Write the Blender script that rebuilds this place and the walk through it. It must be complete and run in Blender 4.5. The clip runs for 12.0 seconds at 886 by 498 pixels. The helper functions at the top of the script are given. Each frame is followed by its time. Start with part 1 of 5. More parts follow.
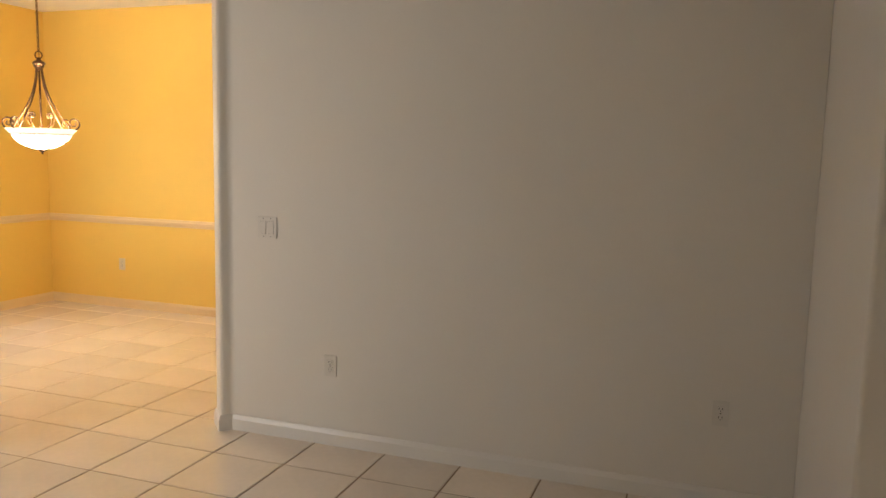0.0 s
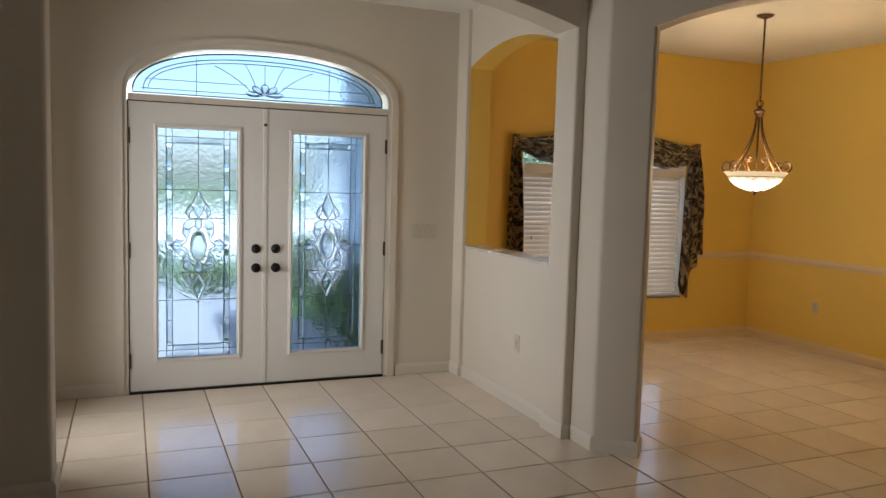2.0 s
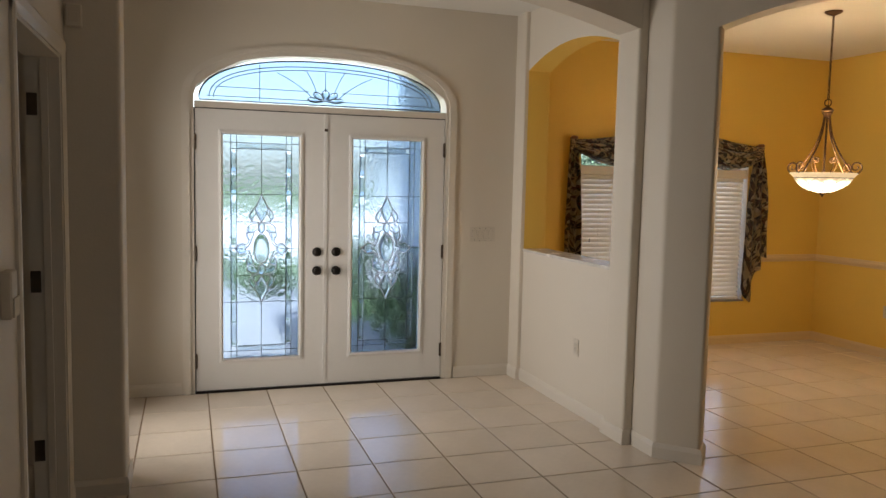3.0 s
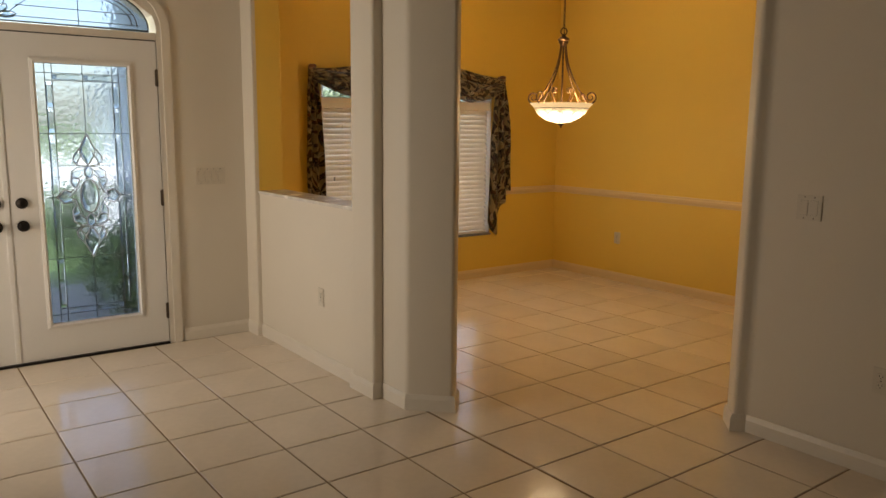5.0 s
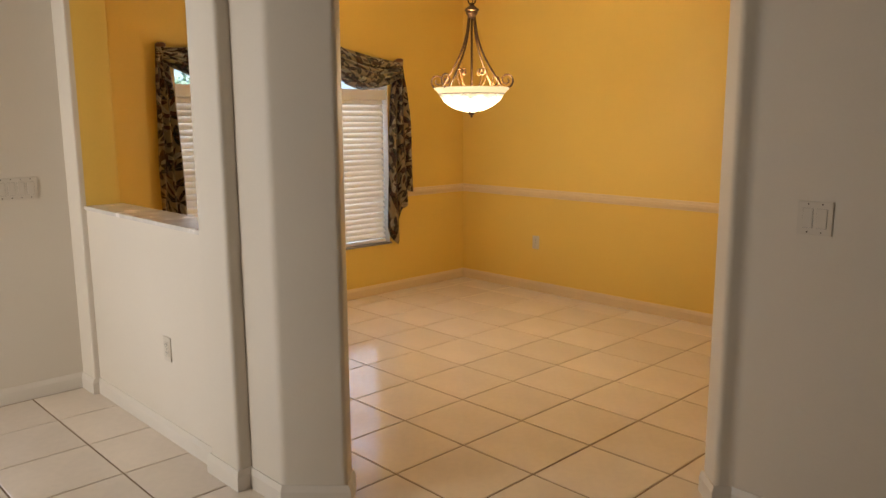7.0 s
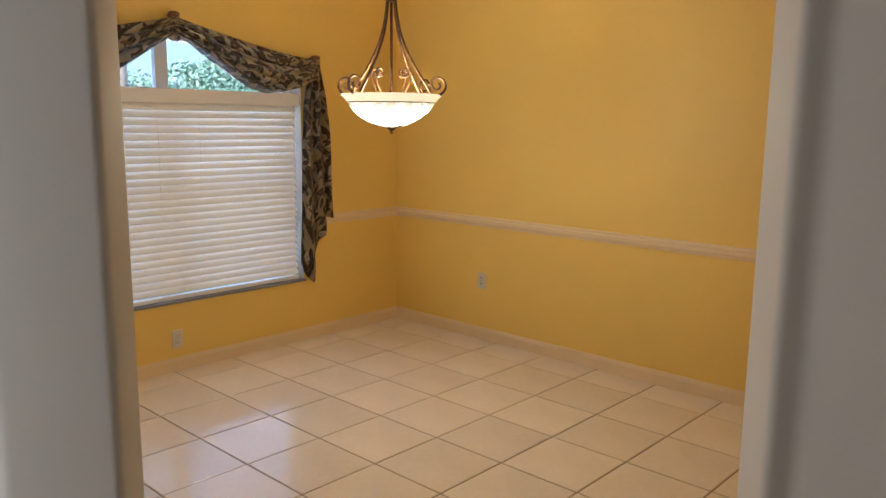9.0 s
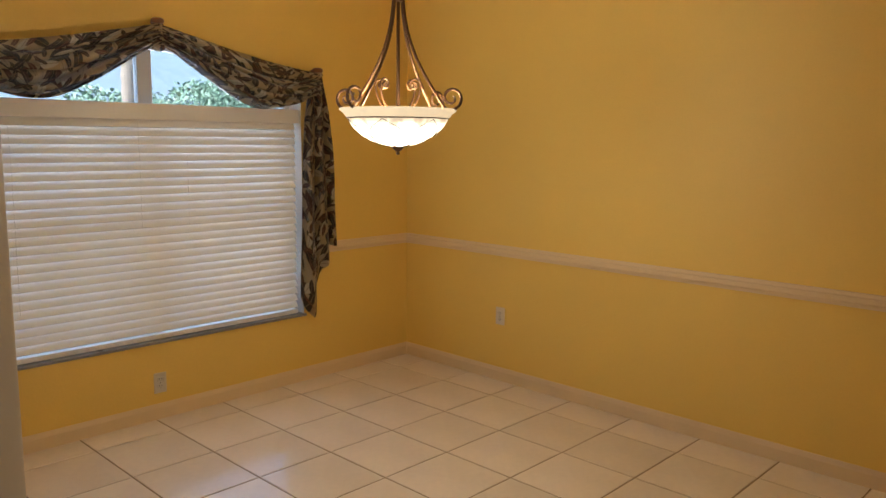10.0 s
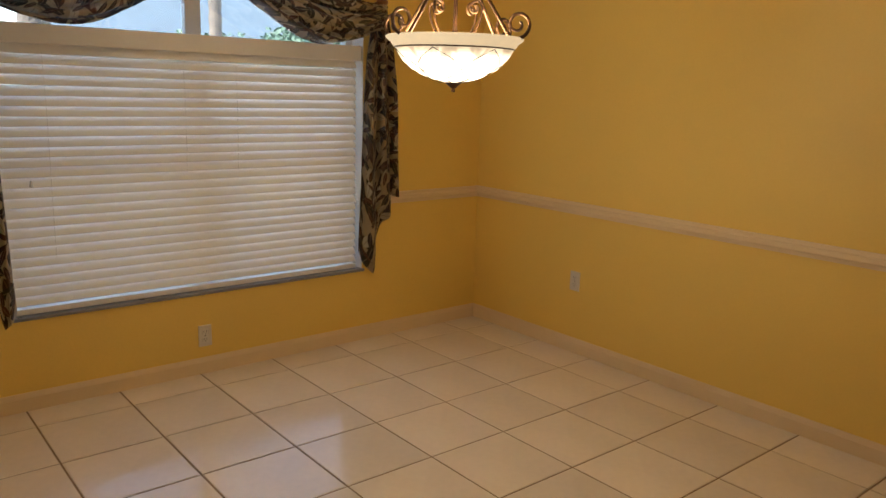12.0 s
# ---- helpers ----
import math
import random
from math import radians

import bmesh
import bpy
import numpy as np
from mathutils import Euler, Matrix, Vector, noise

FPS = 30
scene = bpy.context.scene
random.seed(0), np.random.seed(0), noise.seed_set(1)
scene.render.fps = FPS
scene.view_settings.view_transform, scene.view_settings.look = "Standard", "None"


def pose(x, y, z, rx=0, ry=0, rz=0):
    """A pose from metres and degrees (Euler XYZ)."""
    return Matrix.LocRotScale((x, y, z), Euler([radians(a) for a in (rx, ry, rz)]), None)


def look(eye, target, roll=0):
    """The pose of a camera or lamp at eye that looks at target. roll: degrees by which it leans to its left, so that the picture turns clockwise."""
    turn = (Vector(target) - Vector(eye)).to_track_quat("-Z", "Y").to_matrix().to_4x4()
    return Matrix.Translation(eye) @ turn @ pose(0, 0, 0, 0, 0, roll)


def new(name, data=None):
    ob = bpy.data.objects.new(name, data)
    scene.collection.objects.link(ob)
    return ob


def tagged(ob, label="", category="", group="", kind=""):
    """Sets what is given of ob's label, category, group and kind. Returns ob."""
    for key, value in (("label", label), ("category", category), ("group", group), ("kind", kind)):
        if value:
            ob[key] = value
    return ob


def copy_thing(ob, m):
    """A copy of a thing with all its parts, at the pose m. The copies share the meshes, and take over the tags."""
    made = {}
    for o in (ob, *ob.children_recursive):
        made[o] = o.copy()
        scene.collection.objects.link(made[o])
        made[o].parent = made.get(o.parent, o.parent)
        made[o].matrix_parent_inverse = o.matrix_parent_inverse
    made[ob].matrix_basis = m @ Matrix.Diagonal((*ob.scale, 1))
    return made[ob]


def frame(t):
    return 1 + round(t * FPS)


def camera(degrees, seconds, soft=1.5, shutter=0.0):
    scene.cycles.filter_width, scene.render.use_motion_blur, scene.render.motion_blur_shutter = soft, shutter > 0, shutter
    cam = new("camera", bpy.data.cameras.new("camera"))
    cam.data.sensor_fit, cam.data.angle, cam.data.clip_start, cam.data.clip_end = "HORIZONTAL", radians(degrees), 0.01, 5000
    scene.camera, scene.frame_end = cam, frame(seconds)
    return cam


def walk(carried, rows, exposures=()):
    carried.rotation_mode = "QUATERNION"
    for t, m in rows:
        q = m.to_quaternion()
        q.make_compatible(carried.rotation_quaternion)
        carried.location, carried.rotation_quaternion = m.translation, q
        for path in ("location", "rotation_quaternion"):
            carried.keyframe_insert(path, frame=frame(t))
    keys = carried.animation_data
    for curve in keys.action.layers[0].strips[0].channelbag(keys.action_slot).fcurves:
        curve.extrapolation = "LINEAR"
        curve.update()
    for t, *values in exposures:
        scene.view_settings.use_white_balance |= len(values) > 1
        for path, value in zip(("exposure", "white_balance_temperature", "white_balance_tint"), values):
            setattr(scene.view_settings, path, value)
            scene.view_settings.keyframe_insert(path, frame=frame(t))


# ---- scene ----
cam = camera(60.3, 12.0)
PATH = [
    (0, (5.622, 0.182, 1.539), (4.97, 2.057, 1.297), 1.3),
    (0.5, (5.48, 0.13, 1.52), (4.493, 1.858, 1.312), 1.4),
    (1, (5.53, 0.124, 1.53), (4.166, 1.573, 1.333), 1.8),
    (1.5, (5.576, 0.048, 1.526), (3.916, 1.147, 1.335), 2.2),
    (2, (5.591, -0.005, 1.516), (3.751, 0.759, 1.344), 1.6),
    (2.5, (5.624, -0.047, 1.519), (3.729, 0.571, 1.358), 1.3),
    (2.7, (5.62, -0.065, 1.533), (3.723, 0.547, 1.367), 1.4),
    (4.3, (5.343, 0.126, 1.489), (3.663, 1.177, 1.215), -0.9),
    (4.5, (5.316, 0.121, 1.495), (3.686, 1.241, 1.2), -0.8),
    (5, (5.183, 0.295, 1.49), (3.6, 1.476, 1.172), 0.6),
    (5.5, (5.038, 0.488, 1.49), (3.465, 1.681, 1.172), 1.7),
    (6, (4.845, 0.648, 1.467), (3.333, 1.914, 1.133), 0.9),
    (6.5, (4.614, 0.781, 1.496), (3.152, 2.105, 1.162), -0.2),
    (7, (4.379, 0.995, 1.48), (2.963, 2.366, 1.144), -0.3),
    (7.5, (4.18, 1.225, 1.478), (2.814, 2.645, 1.141), -0.1),
    (7.7, (4.112, 1.313, 1.473), (2.76, 2.748, 1.137), 0.2),
    (9.3, (3.61, 2.103, 1.557), (2.271, 3.552, 1.232), 0.7),
    (9.5, (3.553, 2.173, 1.53), (2.204, 3.617, 1.218), 0.7),
    (10, (3.334, 2.357, 1.549), (1.963, 3.785, 1.265), 0.6),
    (10.5, (3.208, 2.52, 1.564), (1.81, 3.926, 1.309), 0.7),
    (11, (3.149, 2.642, 1.603), (1.719, 4.017, 1.35), 0.9),
    (11.5, (3.136, 2.703, 1.574), (1.669, 4.027, 1.267), 1.3),
    (12, (3.108, 2.741, 1.494), (1.599, 3.987, 1.086), 1.7),
]
EXPOSURES = [(0.0, 3.85, 6000, 10), (0.8, 3.5, 5950, 10), (1.5, 2.62, 6150, 10), (2.0, 2.4, 6200, 10), (2.5, 2.47, 6300, 11), (4.5, 2.28, 7600, 12), (5.5, 2.55, 7900, 13), (6.5, 2.8, 7500, 13),
             (7.2, 2.98, 6250, 11), (7.7, 2.98, 5850, 10), (9.5, 2.8, 5350, 10), (10.5, 2.47, 6200, 10), (12.0, 2.4, 6050, 10)]
walk(cam, [(t, look(eye, target, roll)) for t, eye, target, roll in PATH], EXPOSURES)

# ---- world, sun, sky, lights ----
SUN_EL, SUN_ROT = 50.0, 172.0
world = bpy.data.worlds.new("sky")
scene.world = world
world.use_nodes = True
wn = world.node_tree.nodes
sky = wn.new("ShaderNodeTexSky")
sky.sky_type, sky.sun_disc = "NISHITA", False
sky.sun_elevation, sky.sun_rotation = radians(SUN_EL), radians(SUN_ROT)
sky.air_density, sky.dust_density = 1.0, 2.0
wn["Background"].inputs["Strength"].default_value = 0.15
world.node_tree.links.new(sky.outputs["Color"], wn["Background"].inputs["Color"])

sun_data = bpy.data.lights.new("sun", "SUN")
sun_data.energy, sun_data.angle, sun_data.color = 4.2, radians(0.5), (1.0, 0.95, 0.86)
sun = new("sun", sun_data)
_az = radians(SUN_ROT)
sun.matrix_world = look((0, 0, 30), (-30 * math.sin(_az) * math.cos(radians(SUN_EL)), -30 * math.cos(_az) * math.cos(radians(SUN_EL)), 30 - 30 * math.sin(radians(SUN_EL))))

# stand-in for side room daylight: wide unseen opening assumed in the foyer's left wall
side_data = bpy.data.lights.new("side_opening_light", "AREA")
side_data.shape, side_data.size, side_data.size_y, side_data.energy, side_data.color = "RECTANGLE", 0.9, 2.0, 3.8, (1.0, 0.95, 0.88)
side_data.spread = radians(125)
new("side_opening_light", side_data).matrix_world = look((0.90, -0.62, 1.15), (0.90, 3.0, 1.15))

# added fill lamp in a wide made-up opening, behind the start of the walk
back_data = bpy.data.lights.new("back_fill_lamp", "AREA")
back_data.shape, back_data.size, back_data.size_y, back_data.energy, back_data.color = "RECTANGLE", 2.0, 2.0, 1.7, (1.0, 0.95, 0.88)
new("back_fill_lamp", back_data).matrix_world = look((8.72, 2.5, 1.12), (0.0, 2.5, 1.12))

# ---- plan, in metres ----
DOOR_W, DOOR_H = 1.83, 2.01            # pair of entry doors, in the wall x = 0
CEIL = 2.84
KNEE_Y, KNEE_B, KNEE_TOP = 2.437, 2.62, 1.036
PIER_Y, PIER_X0, PIER_X1 = 2.405, 1.50, 1.73
LEFT_Y = -0.57
WIN_X = -0.607                          # dining window wall
FAR_Y = 6.088
EAST_X = 3.75                           # dining side wall
MAIN_Y = 3.685                          # main room wall with the switches
BACK_X = 8.6
RET_X, RET_Y = 6.045, 2.48             # return wall at the end of the main wall
DIAG_A = Vector((1.964, 2.463))
S2 = math.sqrt(0.5)
D_L, D_R, D_END, D_T = 0.252, 1.662, 1.728, 0.14
TILE, TX0, TY0 = 0.41, 2.064, 3.3617


def on_diag(d, back=0.0):
    """A plan point on the diagonal wall: d along its face, back behind it."""
    return Vector((DIAG_A.x + d * S2 - back * S2, DIAG_A.y + d * S2 + back * S2))


# ---- materials ----
def mat(name, base, rough=0.5, metal=0.0, vary=0.06, scale=3.0, fine=60.0, bump=0.1, depth=0.002, spec=0.5, rand=0.0):
    """Painted or solid surface: broad and fine variation of colour and gloss, and a fine relief."""
    m = bpy.data.materials.new(name)
    m.use_nodes = True
    nt = m.node_tree
    nd, ln = nt.nodes, nt.links
    b = nd["Principled BSDF"]
    co = nd.new("ShaderNodeTexCoord")
    big = nd.new("ShaderNodeTexNoise")
    big.inputs["Scale"].default_value, big.inputs["Detail"].default_value = scale, 5
    small = nd.new("ShaderNodeTexNoise")
    small.inputs["Scale"].default_value, small.inputs["Detail"].default_value = fine, 3
    add = nd.new("ShaderNodeMath")
    add.operation = "MULTIPLY_ADD"
    add.inputs[1].default_value = 0.4
    for n in (big, small):
        ln.new(co.outputs["Object"], n.inputs["Vector"])
    ln.new(small.outputs["Fac"], add.inputs[0])
    ln.new(big.outputs["Fac"], add.inputs[2])
    ramp = nd.new("ShaderNodeMapRange")
    ramp.inputs["From Min"].default_value, ramp.inputs["From Max"].default_value = 0.35, 1.05
    ramp.inputs["To Min"].default_value, ramp.inputs["To Max"].default_value = 1 - vary, 1 + vary
    ln.new(add.outputs[0], ramp.inputs["Value"])
    last = ramp.outputs["Result"]
    if rand:
        info = nd.new("ShaderNodeObjectInfo")
        rr = nd.new("ShaderNodeMapRange")
        rr.inputs["To Min"].default_value, rr.inputs["To Max"].default_value = 1 - rand, 1 + rand
        ln.new(info.outputs["Random"], rr.inputs["Value"])
        mul = nd.new("ShaderNodeMath")
        mul.operation = "MULTIPLY"
        ln.new(last, mul.inputs[0])
        ln.new(rr.outputs["Result"], mul.inputs[1])
        last = mul.outputs[0]
    vm = nd.new("ShaderNodeVectorMath")
    vm.operation = "SCALE"
    vm.inputs[0].default_value = base
    ln.new(last, vm.inputs["Scale"])
    ln.new(vm.outputs["Vector"], b.inputs["Base Color"])
    rg = nd.new("ShaderNodeMapRange")
    rg.inputs["To Min"].default_value, rg.inputs["To Max"].default_value = max(0.02, rough - 0.08), min(1, rough + 0.08)
    ln.new(big.outputs["Fac"], rg.inputs["Value"])
    ln.new(rg.outputs["Result"], b.inputs["Roughness"])
    b.inputs["Metallic"].default_value = metal
    b.inputs["Specular IOR Level"].default_value = spec
    if bump:
        bp = nd.new("ShaderNodeBump")
        bp.inputs["Strength"].default_value, bp.inputs["Distance"].default_value = bump, depth
        ln.new(small.outputs["Fac"], bp.inputs["Height"])
        ln.new(bp.outputs["Normal"], b.inputs["Normal"])
    return m


CREAM = mat("cream_wall_paint", (0.67, 0.61, 0.52), 0.6, vary=0.03, scale=1.2, fine=90, bump=0.25, depth=0.002, spec=0.35)
YELLOW = mat("golden_wall_paint", (0.80, 0.555, 0.125), 0.5, vary=0.05, scale=1.0, fine=90, bump=0.25, depth=0.002, spec=0.4)
RAILM = mat("dining_trim_paint", (0.74, 0.57, 0.34), 0.42, vary=0.03, scale=4, fine=40, bump=0.06)
WHITE = mat("white_trim_paint", (0.69, 0.635, 0.555), 0.38, vary=0.03, scale=4, fine=40, bump=0.06)
DOORW = mat("white_door_paint", (0.74, 0.72, 0.69), 0.42, vary=0.03, scale=2, fine=50, bump=0.08)
CEILM = mat("ceiling_texture_paint", (0.78, 0.76, 0.71), 0.85, vary=0.03, scale=1.5, fine=45, bump=0.5, depth=0.004, spec=0.2)
GROUT = mat("brown_grout", (0.25, 0.175, 0.105), 0.9, vary=0.25, scale=4, fine=150, bump=0.5, depth=0.002, spec=0.2)
TILEM = mat("beige_ceramic_tile", (0.78, 0.68, 0.57), 0.12, vary=0.10, scale=2.2, fine=28, bump=0.05, depth=0.002, rand=0.05)
BRONZE = mat("antique_bronze", (0.10, 0.055, 0.028), 0.42, metal=0.7, vary=0.3, scale=12, fine=90, bump=0.15)
BLACKM = mat("oil_rubbed_bronze", (0.018, 0.014, 0.012), 0.4, metal=0.7, vary=0.2, scale=20, fine=120)
HINGE = mat("dark_hinge_metal", (0.10, 0.075, 0.055), 0.45, metal=0.8, vary=0.2, scale=20, fine=120)
CAME = mat("dark_lead_came", (0.07, 0.075, 0.08), 0.5, metal=0.6, vary=0.15, scale=30, fine=120)
SILVER = mat("bright_zinc_came", (0.42, 0.43, 0.45), 0.35, metal=0.7, vary=0.15, scale=30, fine=120)
PLASTIC = mat("white_plastic", (0.62, 0.565, 0.48), 0.5, spec=0.3, vary=0.02, scale=10, fine=80, bump=0.03)
# darker copy of the plate plastic, its colour standing for shade in rocker gaps
GAPM = mat("shaded_plastic", (0.28, 0.25, 0.21), 0.6, vary=0.05)
SLOT = mat("dark_plastic", (0.03, 0.03, 0.03), 0.6, vary=0.1)
STONE = mat("marbled_ledge_stone", (0.66, 0.62, 0.57), 0.25, vary=0.22, scale=9, fine=40, bump=0.05)
SILLM = mat("grey_marble_sill", (0.22, 0.23, 0.26), 0.3, vary=0.2, scale=8, fine=40)
VINYL = mat("window_vinyl", (0.70, 0.70, 0.70), 0.4, vary=0.03, bump=0.04)
STUCCO = mat("outside_stucco", (0.36, 0.43, 0.52), 0.9, vary=0.06, scale=2, fine=120, bump=0.7, depth=0.006)
PALE = mat("pale_stucco", (0.22, 0.26, 0.28), 0.9, vary=0.06, scale=1, fine=80, bump=0.5, depth=0.006)
ROOFM = mat("grey_shingle", (0.06, 0.085, 0.105), 0.9, vary=0.15, scale=1.5, fine=30, bump=0.6, depth=0.01)
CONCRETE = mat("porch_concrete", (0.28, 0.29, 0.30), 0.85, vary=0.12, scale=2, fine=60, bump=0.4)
# street concrete, also kept pale so the added slab reflects daylight at the blind
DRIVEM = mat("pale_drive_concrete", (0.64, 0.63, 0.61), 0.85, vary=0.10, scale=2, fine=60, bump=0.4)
GRASS = mat("lawn", (0.075, 0.13, 0.035), 0.9, vary=0.35, scale=0.7, fine=30, bump=1.0, depth=0.03)
LEAFM = mat("green_leaf", (0.07, 0.15, 0.03), 0.5, vary=0.4, scale=3, fine=20, bump=0.1)
TREELEAF = mat("dull_teal_leaf", (0.05, 0.095, 0.06), 0.6, vary=0.3, scale=3, fine=20, bump=0.1)
BARK = mat("palm_bark", (0.085, 0.07, 0.055), 0.9, vary=0.35, scale=6, fine=25, bump=1.0, depth=0.02)


def glass(name, tint=(1, 1, 1), rough=0.0, scale=0.0, strength=0.0, dist=0.004):
    m = bpy.data.materials.new(name)
    m.use_nodes = True
    nd, ln = m.node_tree.nodes, m.node_tree.links
    b = nd["Principled BSDF"]
    b.inputs["Base Color"].default_value = (*tint, 1)
    b.inputs["Roughness"].default_value = rough
    b.inputs["IOR"].default_value = 1.45
    b.inputs["Transmission Weight"].default_value = 1
    if scale:
        co = nd.new("ShaderNodeTexCoord")
        v = nd.new("ShaderNodeTexVoronoi")
        v.feature = "SMOOTH_F1"
        v.inputs["Scale"].default_value = scale
        ln.new(co.outputs["Object"], v.inputs["Vector"])
        bp = nd.new("ShaderNodeBump")
        bp.inputs["Strength"].default_value, bp.inputs["Distance"].default_value = strength, dist
        ln.new(v.outputs["Distance"], bp.inputs["Height"])
        ln.new(bp.outputs["Normal"], b.inputs["Normal"])
    return m


CLEAR = glass("clear_window_glass", (0.94, 0.96, 0.97))
RAIN = glass("pebbled_door_glass", (0.32, 0.40, 0.51), 0.13, 45, 0.8)
BEVEL = glass("bevelled_glass", (0.75, 0.82, 0.84), 0.02, 14, 0.35, 0.01)


def translucent(name, base, part_through, rough=0.4, vary=0.04):
    """A thin sheet that lets some light through: blind slats, cloth."""
    m = mat(name, base, rough, vary=vary, scale=5, fine=60, bump=0.05)
    nd, ln = m.node_tree.nodes, m.node_tree.links
    tr = nd.new("ShaderNodeBsdfTranslucent")
    mx = nd.new("ShaderNodeMixShader")
    mx.inputs[0].default_value = part_through
    src = nd["Principled BSDF"].inputs["Base Color"].links[0].from_socket
    ln.new(src, tr.inputs["Color"])
    ln.new(nd["Principled BSDF"].outputs[0], mx.inputs[1])
    ln.new(tr.outputs[0], mx.inputs[2])
    ln.new(mx.outputs[0], nd["Material Output"].inputs["Surface"])
    return m


SLATM = translucent("white_blind_slat", (0.93, 0.89, 0.83), 0.15)


WOODM = mat("red_brown_wood", (0.17, 0.065, 0.025), 0.35, vary=0.25, scale=12, fine=60, bump=0.1)


def fabric():
    """Silky olive-beige cloth printed with large pointed leaves in brown, black and ivory."""
    m = bpy.data.materials.new("leaf_print_cloth")
    m.use_nodes = True
    nd, ln = m.node_tree.nodes, m.node_tree.links
    b = nd["Principled BSDF"]
    co = nd.new("ShaderNodeTexCoord")
    def mixc(fac, a, bb):
        x = nd.new("ShaderNodeMix")
        x.data_type = "RGBA"
        ln.new(fac, x.inputs[0])
        for sock, val in ((x.inputs[6], a), (x.inputs[7], bb)):
            if isinstance(val, tuple):
                sock.default_value = (*val, 1)
            else:
                ln.new(val, sock)
        return x.outputs[2]
    def calc(op, *vals):
        x = nd.new("ShaderNodeMath")
        x.operation = op
        for sock, val in zip(x.inputs, vals):
            if isinstance(val, (int, float)):
                sock.default_value = val
            else:
                ln.new(val, sock)
        return x.outputs[0]
    shade = nd.new("ShaderNodeTexNoise")
    shade.inputs["Scale"].default_value = 7
    ln.new(co.outputs["UV"], shade.inputs["Vector"])
    c = mixc(shade.outputs["Fac"], (0.26, 0.175, 0.08), (0.54, 0.41, 0.23))
    # layers of printed leaves: size, shift, half length, half width, two colours, vein colour
    for sc, off, L, W, ca, cb, cv in ((5.0, 0.3, 0.62, 0.24, (0.020, 0.012, 0.008), (0.085, 0.032, 0.014), (0.20, 0.12, 0.06)),
                                      (6.0, 8.1, 0.66, 0.20, (0.016, 0.013, 0.010), (0.060, 0.045, 0.020), (0.30, 0.23, 0.13)),
                                      (6.5, 3.7, 0.60, 0.19, (0.54, 0.46, 0.32), (0.30, 0.22, 0.12), (0.10, 0.06, 0.03)),
                                      (8.5, 5.9, 0.62, 0.16, (0.11, 0.040, 0.018), (0.025, 0.018, 0.012), (0.33, 0.25, 0.15))):
        mp = nd.new("ShaderNodeMapping")
        mp.inputs["Location"].default_value = (off, off * 0.7, 0)
        ln.new(co.outputs["UV"], mp.inputs["Vector"])
        v = nd.new("ShaderNodeTexVoronoi")
        v.voronoi_dimensions = "2D"
        v.inputs["Scale"].default_value = sc
        ln.new(mp.outputs[0], v.inputs["Vector"])
        loc = nd.new("ShaderNodeVectorMath")
        loc.operation = "SUBTRACT"
        ln.new(mp.outputs[0], loc.inputs[0])
        ln.new(v.outputs["Position"], loc.inputs[1])
        sp = nd.new("ShaderNodeSeparateColor")
        ln.new(v.outputs["Color"], sp.inputs[0])
        rot = nd.new("ShaderNodeVectorRotate")
        rot.rotation_type = "Z_AXIS"
        ln.new(loc.outputs[0], rot.inputs["Vector"])
        ln.new(calc("MULTIPLY", sp.outputs[0], 6.28), rot.inputs["Angle"])
        xy = nd.new("ShaderNodeSeparateXYZ")
        ln.new(rot.outputs[0], xy.inputs[0])
        along = calc("MULTIPLY", xy.outputs[0], sc / L)
        side = calc("ABSOLUTE", calc("MULTIPLY", xy.outputs[1], sc / W))
        body = calc("SUBTRACT", calc("SUBTRACT", 1.0, calc("MULTIPLY", along, along)), side)
        inside = calc("MULTIPLY", body, 14.0)
        inside.node.use_clamp = True
        vein = calc("MULTIPLY_ADD", side, -12.0, 1.0)
        vein.node.use_clamp = True
        leaf = mixc(vein, mixc(sp.outputs[1], ca, cb), cv)
        c = mixc(inside, c, leaf)
    weave = nd.new("ShaderNodeTexNoise")
    weave.inputs["Scale"].default_value = 22
    weave.inputs["Detail"].default_value = 6
    ln.new(co.outputs["UV"], weave.inputs["Vector"])
    bp = nd.new("ShaderNodeBump")
    bp.inputs["Strength"].default_value, bp.inputs["Distance"].default_value = 0.5, 0.012
    ln.new(weave.outputs["Fac"], bp.inputs["Height"])
    ln.new(bp.outputs["Normal"], b.inputs["Normal"])
    ln.new(c, b.inputs["Base Color"])
    b.inputs["Roughness"].default_value = 0.22
    b.inputs["Specular IOR Level"].default_value = 1.0
    b.inputs["Sheen Weight"].default_value = 0.2
    return m


CLOTH = fabric()


